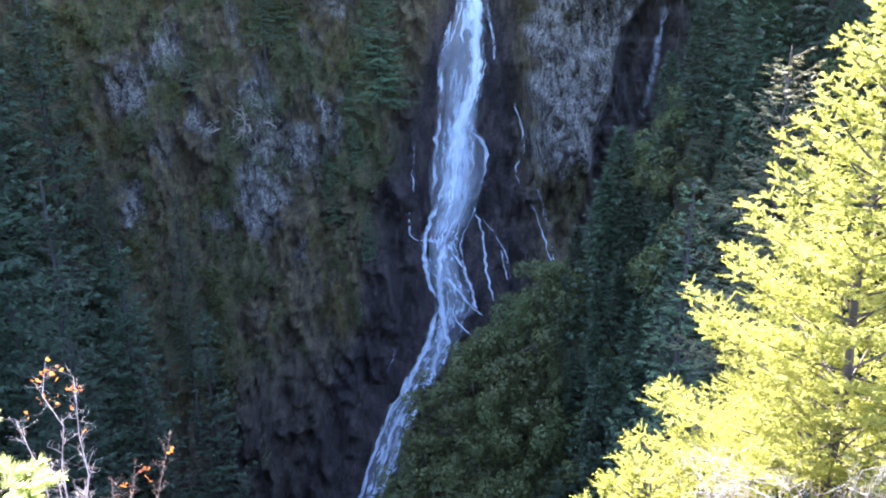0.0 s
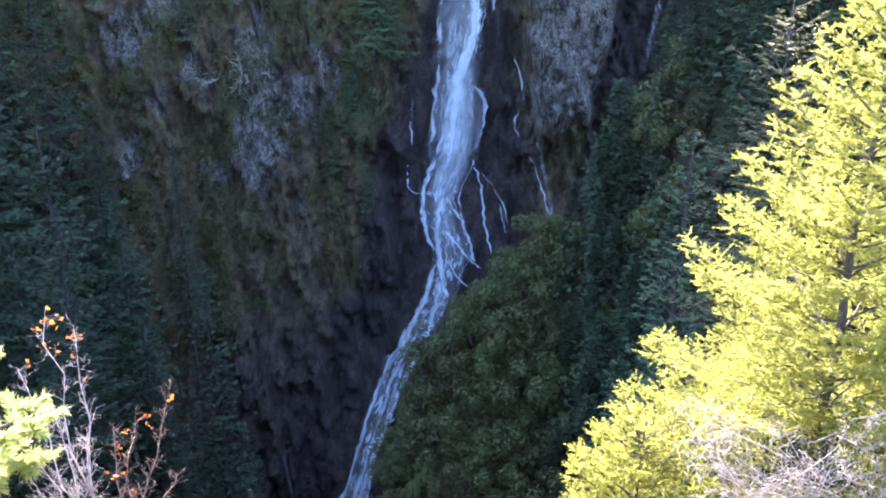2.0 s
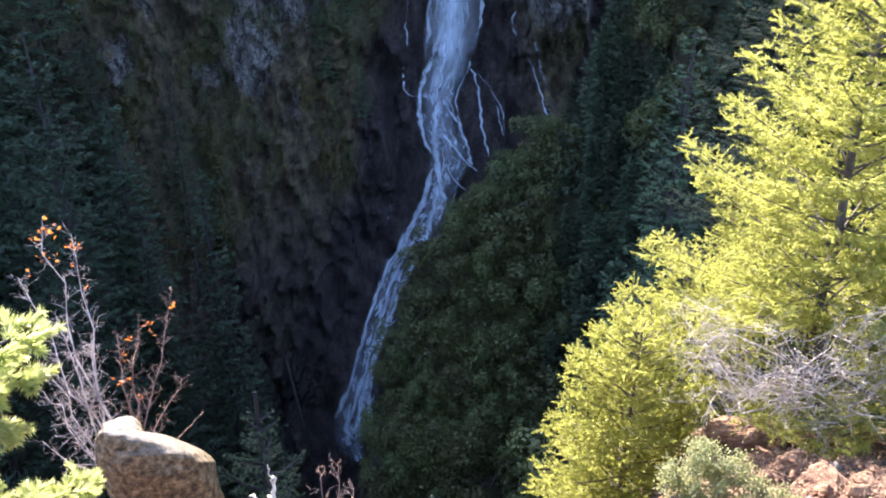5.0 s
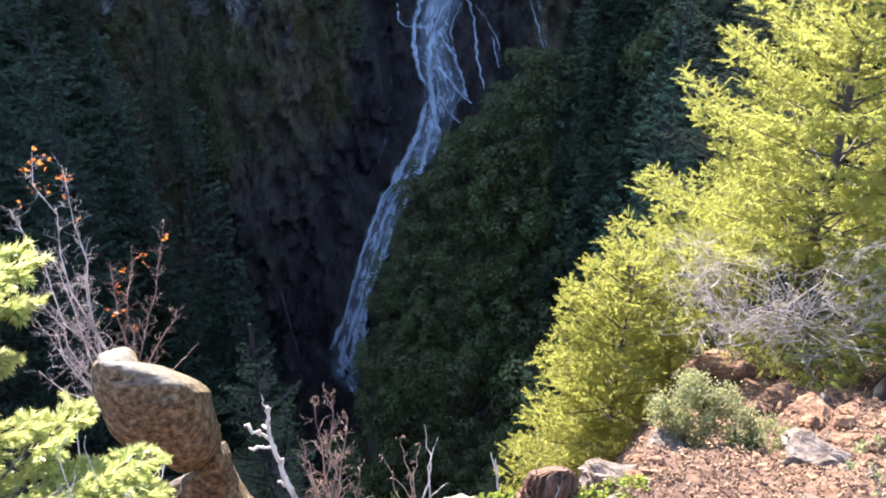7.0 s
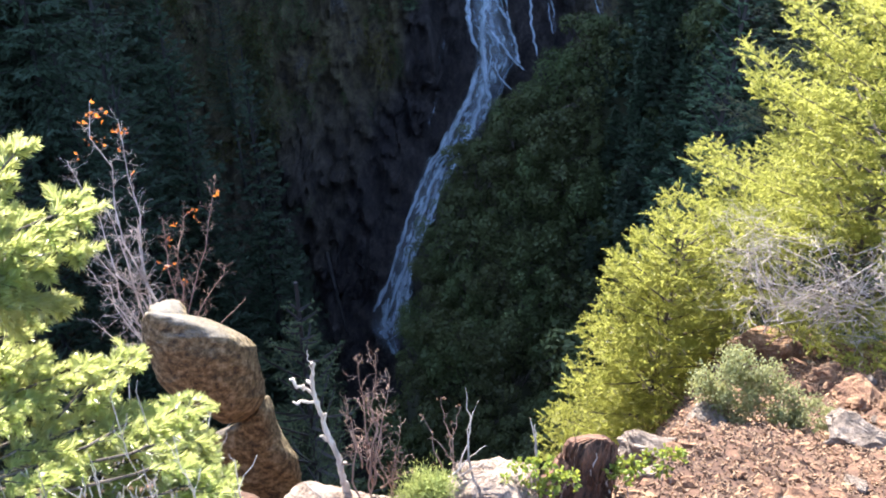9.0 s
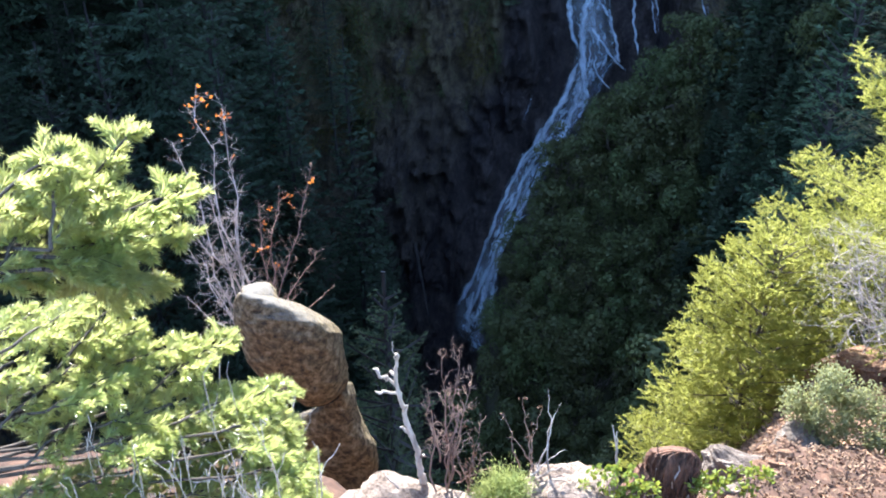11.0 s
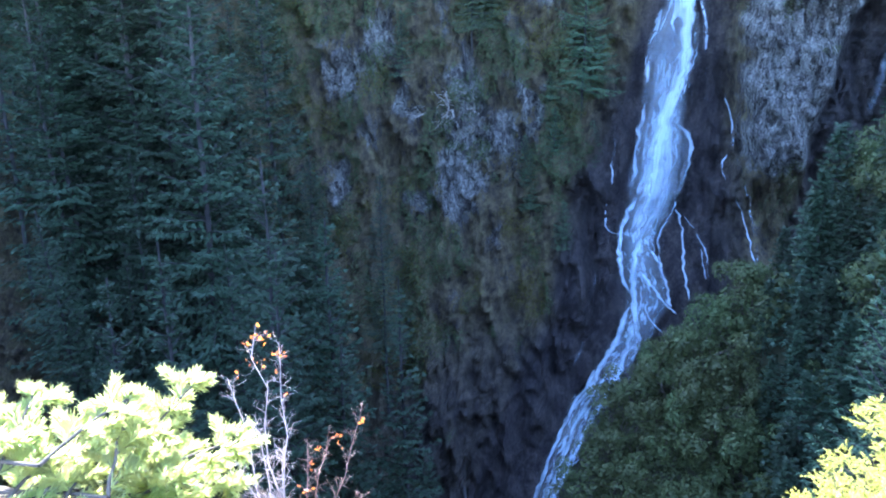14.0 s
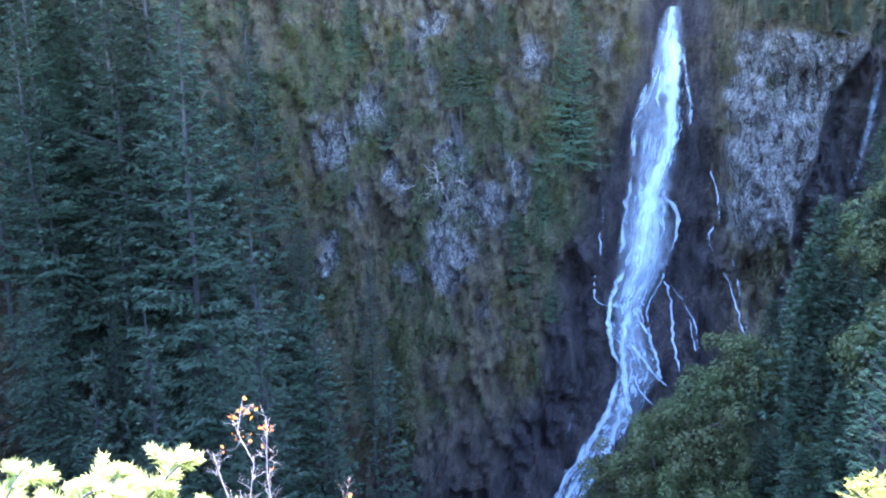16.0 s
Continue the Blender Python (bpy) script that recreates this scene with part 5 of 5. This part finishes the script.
def bare_shrub(name, label, base, tips, seed, wood, r=0.012, reach=0.3, density=10, depth=2, leaf=None, leaf_share=0.0, leaf_size=0.045, spread=0.7, rise=0.3, per=2, high=None, scatter=None):
    rng = np.random.default_rng(seed)
    bush = thing(name, label, "shrub")
    ends = []
    base = np.asarray(base, float)
    for k, tip in enumerate(tips):
        g = Geo()
        line = curve_pts(base + rng.normal(size=3) * 0.02, tip, 0.03, rng, 8, 0.02)
        L = np.linalg.norm(line[-1] - line[0])
        g.tube(line, np.linspace(r, r * 0.25, 8), 6, False)
        ends += twigs(g, rng, line, r * 0.8, depth, reach * min(1.0, L / 1.0 + 0.3), density / max(L, 0.15) * min(L, 1.0), spread, rise) + [line[-1]]
        part("stem", g, wood, bush)
    if leaf:
        ends = np.array(ends)
        z = ends[:, 2]
        p = leaf_share * (step(*high, z) if high else np.ones(len(z)))
        pick = ends[rng.random(len(ends)) < p]
        if len(pick):
            g = Geo()
            small_leaves(g, rng, pick, per, leaf_size, scatter or leaf_size * 0.4)
            tagged(part("foliage", g, leaf, bush), kind="stuff")
    return bush


# two low bushes: foot, shoot tips
BUSH_A = ((1.11, 2.72, -2.81), [(0.97, 2.8, -2.66), (0.97, 2.78, -2.55), (1.05, 2.8, -2.48), (1.13, 2.85, -2.50), (1.2, 2.8, -2.58), (1.05, 2.7, -2.62), (1.16, 2.7, -2.62)])
BUSH_B = ((1.34, 2.64, -2.78), [(1.2, 2.74, -2.56), (1.27, 2.78, -2.56), (1.34, 2.74, -2.61), (1.43, 2.74, -2.69), (1.5, 2.70, -2.74), (1.33, 2.62, -2.68), (1.24, 2.64, -2.64)])


def build_near_shrubs():
    bare_shrub("orange_leaved_shrub", "nearly bare grey shrub with last orange leaves behind a rock", (-2.1, 4.29, -4.0), [(-2.57, 5.1, -2.5), (-2.78, 5.0, -2.9), (-2.41, 5.1, -2.63), (-2.55, 4.9, -3.18), (-2.6, 4.7, -3.42), (-2.3, 4.8, -3.26)], 501, BROWN_TWIG, 0.008, 0.19, 30, 3, ORANGE_LEAF, 0.16, 0.034, 0.95, 0.25, 2, (-3.0, -2.6))
    bare_shrub("orange_leaved_shrub", "thin reddish shrub with last orange leaves behind a rock", (-1.92, 4.22, -3.87), [(-1.71, 4.8, -2.87), (-1.71, 4.7, -3.50), (-2.10, 4.75, -3.18), (-1.95, 4.75, -3.10)], 502, RED_TWIG, 0.006, 0.14, 28, 3, ORANGE_LEAF, 0.012, 0.034, 0.95, 0.3, 4, (-3.6, -3.3))
    bare_shrub("bare_shrub", "bare bleached shrub leaning over a rock", (-1.94, 3.97, -3.8), [(-2.46, 4.2, -3.6), (-2.38, 4.3, -3.43), (-2.18, 4.1, -3.76), (-2.5, 4.4, -3.33)], 503, BROWN_TWIG, 0.0055, 0.18, 20, 3, None, spread=1.0)
    bare_shrub("bare_shrub", "small reddish bare twig above a rock", (-1.53, 3.94, -3.42), [(-1.4, 4.09, -3.3)], 504, RED_TWIG, 0.004, 0.07, 18, 2, None)
    stick = thing("dead_stick", "bleached dead forked stick standing on the lip", "stick")
    rng = np.random.default_rng(505)
    g = Geo()
    line = smooth_line([(-0.35, 1.66, -2.12), (-0.362, 1.66, -2.03), (-0.376, 1.67, -1.93), (-0.40, 1.68, -1.83), (-0.412, 1.68, -1.775), (-0.422, 1.68, -1.715), (-0.434, 1.69, -1.655), (-0.428, 1.69, -1.62), (-0.426, 1.69, -1.575)], 40)
    bump = 1 + 0.28 * np.abs(vnoise(np.arange(40) * 0.55, 0.5, 0, 7)) + 0.35 * (rng.random(40) < 0.12)
    g.tube(line + rng.normal(size=(40, 3)) * 0.0022, np.linspace(0.0105, 0.0042, 40) * bump, 8)
    part("stem", g, TWIG, stick, smooth=True)
    for p, q, r in (((-0.428, 1.69, -1.70), (-0.49, 1.68, -1.632), 0.0062), ((-0.423, 1.68, -1.715), (-0.485, 1.67, -1.703), 0.0055), ((-0.409, 1.68, -1.775), (-0.398, 1.67, -1.742), 0.005), ((-0.392, 1.68, -1.88), (-0.422, 1.67, -1.832), 0.0055),
                    ((-0.432, 1.69, -1.66), (-0.45, 1.70, -1.652), 0.006), ((-0.43, 1.69, -1.60), (-0.438, 1.70, -1.545), 0.002), ((-0.455, 1.68, -1.67), (-0.448, 1.67, -1.64), 0.004), ((-0.37, 1.67, -1.95), (-0.352, 1.66, -1.925), 0.006)):
        g = Geo()
        L = np.linalg.norm(np.subtract(q, p))
        g.tube(curve_pts(p, q, 0.05, rng, 8, 0.05), r * np.array([0.9, 0.75, 0.7, 0.8, 0.65, 0.75, 0.8, 0.45]), 7)
        part("stub", g, TWIG, stick, smooth=True)
    bare_shrub("dead_stick", "short bleached curved twig lying on the lip", (-0.41, 1.62, -2.02), [(-0.475, 1.64, -1.99)], 511, TWIG, 0.004, 0.02, 2, 1, None)
    red = "reddish tan bare shrub with short spurs on the lip"
    bare_shrub("bare_shrub", red, (-0.285, 1.66, -2.03), [(-0.266, 1.74, -1.583), (-0.314, 1.74, -1.62), (-0.23, 1.74, -1.67), (-0.352, 1.72, -1.72), (-0.338, 1.70, -1.78), (-0.298, 1.73, -1.74)], 506, RED_TWIG, 0.0032, 0.11, 30, 3, LITTER, 0.05, 0.008, 0.75, 0.35)
    bare_shrub("bare_shrub", red, (-0.24, 1.66, -2.03), [(-0.205, 1.71, -1.84), (-0.19, 1.70, -1.90), (-0.245, 1.72, -1.78), (-0.312, 1.69, -1.9), (-0.165, 1.67, -1.95), (-0.27, 1.67, -1.86), (-0.22, 1.66, -1.93)], 510, RED_TWIG, 0.0026, 0.12, 34, 3, LITTER, 0.07, 0.009, 0.8, 0.3)
    bare_shrub("bare_shrub", "dark reddish bare shrub with last tiny leaves on the lip", (-0.05, 1.69, -1.96), [(-0.091, 1.73, -1.725), (-0.141, 1.73, -1.79), (-0.036, 1.73, -1.765), (-0.115, 1.71, -1.86), (-0.07, 1.70, -1.83)], 507, RED_TWIG, 0.0026, 0.07, 18, 2, LITTER, 0.4, 0.010, 0.8, 0.4, 1)
    bare_shrub("dead_stick", "thin bleached upright forked twig on the lip", (-0.03, 1.69, -1.95), [(-0.023, 1.72, -1.678), (0.014, 1.72, -1.718)], 508, TWIG, 0.0034, 0.03, 3, 1, None)
    bare_shrub("dead_stick", "thin bleached twig bent over the lip", (-0.06, 1.66, -1.93), [(0.036, 1.70, -1.875), (0.05, 1.68, -1.91)], 512, TWIG, 0.0034, 0.05, 5, 1, None)
    bare_shrub("dead_stick", "thin bleached upright twig on the lip", (0.19, 1.75, -1.98), [(0.163, 1.80, -1.86), (0.178, 1.80, -1.89)], 509, TWIG, 0.0045, 0.05, 6, 1, None)
    bare_shrub("low_bush", "low grey-green leafy bush on the bank", BUSH_A[0], BUSH_A[1], 520, RED_TWIG, 0.0028, 0.14, 22, 2, BUSH_LEAF, 1.0, 0.014, 0.8, 0.3, 44, scatter=0.020)
    bare_shrub("low_bush", "low grey-green leafy bush on the bank", BUSH_B[0], BUSH_B[1], 521, RED_TWIG, 0.0028, 0.14, 22, 2, BUSH_LEAF, 1.0, 0.014, 0.8, 0.3, 44, scatter=0.020)
    bare_shrub("seedling", "fresh yellow-green leafy seedling on the bank", (0.17, 1.61, -1.95), [(0.23, 1.64, -1.92), (0.21, 1.66, -1.9), (0.18, 1.67, -1.9), (0.15, 1.67, -1.9), (0.12, 1.66, -1.91), (0.1, 1.64, -1.93)], 540, RED_TWIG, 0.002, 0.04, 8, 1, FRESH_LEAF, 1.0, 0.019, 0.6, 0.35, 8)
    bare_shrub("seedling", "fresh yellow-green leafy seedling on the bank", (0.56, 1.75, -2.02), [(0.61, 1.78, -1.98), (0.6, 1.79, -1.97), (0.57, 1.8, -1.97), (0.55, 1.8, -1.98), (0.52, 1.8, -1.99), (0.51, 1.78, -2.01)], 541, RED_TWIG, 0.002, 0.04, 8, 1, FRESH_LEAF, 1.0, 0.019, 0.6, 0.35, 8)
    bare_shrub("seedling", "fresh yellow-green leafy seedling on the bank", (0.24, 1.59, -1.95), [(0.28, 1.62, -1.92), (0.27, 1.64, -1.92), (0.25, 1.64, -1.91), (0.23, 1.64, -1.92), (0.21, 1.63, -1.92), (0.2, 1.62, -1.94)], 542, RED_TWIG, 0.002, 0.04, 8, 1, FRESH_LEAF, 1.0, 0.019, 0.6, 0.35, 8)
    bare_shrub("seedling", "fresh yellow-green leafy seedling on the bank", (0.44, 1.68, -1.98), [(0.47, 1.7, -1.95), (0.46, 1.71, -1.95), (0.45, 1.72, -1.94), (0.43, 1.72, -1.95), (0.41, 1.71, -1.96), (0.41, 1.7, -1.97)], 543, RED_TWIG, 0.002, 0.04, 8, 1, FRESH_LEAF, 1.0, 0.019, 0.6, 0.35, 8)
    bare_shrub("low_bush", "low olive bush on the bank", (1.28, 1.72, -2.0), [(1.25, 1.84, -1.91), (1.29, 1.85, -1.87), (1.34, 1.81, -1.88), (1.22, 1.81, -1.95)], 550, RED_TWIG, 0.002, 0.12, 14, 2, BUSH_LEAF, 0.9, 0.016, 0.7, 0.4, 6)

    # feathery green tufts on the lip
    rng = np.random.default_rng(531)
    for cx, cy, cz, w, h in ((-0.125, 1.60, -1.985, 0.045, 0.12), (-0.165, 1.58, -1.99, 0.04, 0.08), (-0.09, 1.60, -1.98, 0.035, 0.10), (-0.10, 1.55, -1.99, 0.05, 0.07)):
        tuft = thing("green_tuft", "pale green feathery grass tuft on the lip", "grass tuft", "lip tufts")
        g = Geo()
        n = 1500
        root = np.array([cx, cy, cz]) + rng.normal(size=(n, 3)) * [w * 0.45, w * 0.4, 0.008]
        f = rng.random((n, 1)) ** 0.8
        lean = norm(rng.normal(size=(n, 3)) * [0.32, 0.32, 0.1] + [0, 0, 1])
        p = root + lean * h * 0.72 * f
        way = norm(lean + rng.normal(size=(n, 3)) * 0.7)
        side = norm(np.cross(way, rng.normal(size=(n, 3))))
        kites(g, p, way, side, h * (0.08 + 0.12 * rng.random(n)), 0.0016 + 0.002 * rng.random(n), 0.2)
        tagged(part("foliage", g, TUFT_LEAF, tuft), kind="stuff")

    # bleached dead stalks under the close fir
    rng = np.random.default_rng(590)
    tangle = thing("dead_stalks", "tangle of bleached dead stalks on the bank", "dead brush")
    for k in range(64):
        g = Geo()
        x = -1.1 + 0.42 * rng.random()
        y = 1.0 + 0.4 * rng.random()
        p = np.array([x, y, float(near_z(x, y)) - 0.02])
        line = curve_pts(p, p + [0.3 * rng.random() - 0.05, 0.25 * rng.normal() * 0.5, 0.18 + 0.3 * rng.random()], 0.04, rng, 5, 0.04)
        g.tube(line, np.linspace(0.0032, 0.0012, 5), 4, False)
        twigs(g, rng, line, 0.0025, 1, 0.12, 12, 0.6, 0.1)
        part("stalk", g, TWIG, tangle)
    for k in range(130):
        g = Geo()
        x, y = -0.74 + 0.34 * rng.random(), 0.70 + 0.2 * rng.random()
        p = np.array([x, y, float(near_z(x, y)) - 0.02])
        line = curve_pts(p, p + [0.02 + 0.07 * rng.normal(), 0.06 * rng.normal(), 0.56 + 0.24 * rng.random()], 0.05, rng, 6, 0.012)
        g.tube(line, np.linspace(0.0022, 0.0008, 6), 4, False)
        twigs(g, rng, line, 0.0012, 1, 0.10, 14, 0.5, 0.3)
        part("stalk", g, TWIG, tangle)


build_near_shrubs()


def build_bank():
    rng = np.random.default_rng(99)
    # named stones: x, y, size, sinks, material, turn
    for x, y, size, mat, lab in (
        (1.0, 2.70, (0.22, 0.2, 0.2), STONE, "grey rounded stone half sunk in the bank"),
        (0.70, 2.28, (0.34, 0.15, 0.15), STONE, "long pale ridge of rock in the bank"),
        (1.87, 3.20, (0.20, 0.18, 0.17), RED_STONE, "pale orange broken stone in the scree"),
        (1.96, 3.72, (0.15, 0.13, 0.12), RED_STONE, "reddish broken stone in the scree"),
        (2.08, 3.50, (0.12, 0.11, 0.11), RED_STONE, "reddish broken stone in the scree"),
        (1.56, 2.50, (0.30, 0.17, 0.13), STONE, "grey angular stone in the scree"),
        (2.05, 3.15, (0.11, 0.10, 0.09), RED_STONE, "reddish broken stone in the scree"),
        (1.90, 4.30, (0.36, 0.30, 0.30), RED_STONE, "large dark reddish rock under dead twigs"),
        (1.75, 3.55, (0.12, 0.10, 0.09), RED_STONE, "reddish broken stone in the scree"),
    ):
        rock = thing("stone", lab, "stone", "bank stones")
        rock.matrix_basis = pose(x, y, float(near_z(x, y)) + size[2] * 0.18)
        g = Geo()
        boulder(g, rng, (0, 0, 0), size, rng.normal(size=3) * 14, 0.5, 0.24, 26, None, 12)
        part("body", g, mat, rock, smooth=False)
    for x, y, top, size in ((-0.385, 1.60, -2.045, (0.32, 0.26, 0.24)), (-0.215, 1.56, -2.035, (0.28, 0.24, 0.22)), (0.055, 1.66, -1.94, (0.26, 0.26, 0.34)), (-0.06, 1.55, -1.985, (0.2, 0.17, 0.2)), (0.11, 1.58, -1.975, (0.18, 0.16, 0.18)), (-0.52, 1.56, -2.06, (0.16, 0.16, 0.2))):
        rock = thing("stone", "pale sunlit rough rock on the lip of the bank", "stone", "lip stones")
        rock.matrix_basis = pose(x, y, top - size[2] / 2)
        g = Geo()
        boulder(g, rng, (0, 0, 0), size, rng.normal(size=3) * 7, 0.5, 0.13, 36, None, 6)
        part("body", g, LIP_STONE, rock)
    n = 0
    while n < 285:
        x, y = 0.35 + 2.2 * rng.random(), 1.5 + 2.9 * rng.random()
        s = 0.030 + 0.06 * rng.random() ** 2.2
        if vnoise(x * 1.8, y * 1.8, 0, 5) + 0.5 * (x - 1) < -0.2:
            continue
        n += 1
        g = Geo()
        boulder(g, rng, (0, 0, 0), (s * 1.4, s, s * 0.8), (0, 0, 0), 0.45, 0.18, 7, None, 7)
        st = tagged(part("scree_stone", g, RED_STONE if rng.random() < 0.8 else STONE), "small angular broken stone on the bank", "stone", "scree stones")
        st.matrix_basis = pose(x, y, float(near_z(x, y)) + s * 0.2, *(rng.normal(size=3) * 25))
    # gravel between them
    g = Geo()
    for k in range(2600):
        x, y = 0.3 + 2.4 * rng.random(), 1.2 + 3.2 * rng.random()
        s = 0.010 + 0.018 * rng.random() ** 2
        P = norm(rng.normal(size=(6, 3)) * 0.35 + np.array([[1, 0, 0], [-1, 0, 0], [0, 1, 0], [0, -1, 0], [0, 0, 1], [0, 0, -1]])) * [s * 1.3, s, s * 0.7]
        g.add(P + [x, y, float(near_z(x, y)) + s * 0.3], [[0, 2, 4], [2, 1, 4], [1, 3, 4], [3, 0, 4], [2, 0, 5], [1, 2, 5], [3, 1, 5], [0, 3, 5]])
    tagged(part("gravel", g, RED_STONE), "loose reddish gravel on the bank", "gravel", kind="stuff")
    # fallen leaves and grit, past counting
    n = 62000
    x, y = -1.2 + 4.8 * rng.random(n), 0.9 + 4.2 * rng.random(n)
    keep = vnoise(x * 1.5, y * 1.5, 0, 15) + 0.7 * (x - 0.4) > -0.25
    x, y = x[keep], y[keep]
    n = len(x)
    g = Geo()
    way = norm(np.stack([rng.normal(size=n), rng.normal(size=n), rng.normal(size=n) * 0.35], 1))
    side = norm(np.cross(way, [0, 0, 1.0] + rng.normal(size=(n, 3)) * 0.35))
    kites(g, np.stack([x, y, near_z(x, y) + 0.006 + 0.02 * rng.random(n)], 1), way, side, 0.009 + 0.02 * rng.random(n) ** 1.5, 0.007 + 0.011 * rng.random(n), 0.5)
    tagged(part("fallen_leaves", g, LITTER), "dry reddish brown fallen leaves covering the bank", "leaf litter", kind="stuff")
    # rotten stump
    stump = thing("stump", "splintered reddish rotten stump on the bank", "stump")
    g = Geo()
    loft_rock(g, [(-1.915, 0.335, 0.385), (-1.935, 0.287, 0.40), (-1.97, 0.277, 0.407), (-2.05, 0.262, 0.415), (-2.2, 0.235, 0.43), (-2.35, 0.21, 0.45)], 1.79, 0.14, 71, 60, 40, 0.005)
    part("splintered_wood", g, STUMP_WOOD, stump)
    g = Geo()
    t = np.linspace(0, 1, 12)
    g.tube(np.stack([0.29 - 0.17 * t, 1.75 - 0.10 * t, -1.99 - 0.10 * t - 0.03 * np.sin(3 * t)], 1), 0.045 - 0.03 * t + 0.004 * np.sin(t * 23), 9)
    part("root", g, STUMP_WOOD, stump)
    for k in range(110):
        f = rng.random()
        p = np.array([0.255 + 0.16 * f, 1.705 + 0.05 * rng.random(), -2.10 + 0.11 * rng.random()])
        q = p + np.array([0.012 * rng.normal(), 0.012 + 0.01 * rng.normal(), 0.09 + 0.10 * rng.random()])
        q[2] = min(q[2], -1.905 + 0.02 * rng.normal() - 0.5 * max(0.33 - q[0], 0))
        sp = Geo()
        r = 0.002 + 0.004 * rng.random()
        sp.tube(curve_pts(p, q, 0.0, rng, 5, 0.04), r * np.array([1.0, 1.1, 0.85, 0.6, 0.25]), 4)
        part("splinter", sp, TWIG if rng.random() < 0.04 else STUMP_WOOD, stump)


build_bank()


def build_mid_fir():
    tree = far_fir("thin_fir", 13.5, 2.6, 601, MID_FIR, "sparse lichened fir standing below the lip", 0.3, 0.42, 5, 1.0, 0.17)
    tree.matrix_basis = pose(-2.75, 10.4, -21.55, 0, 0, 30)


build_mid_fir()
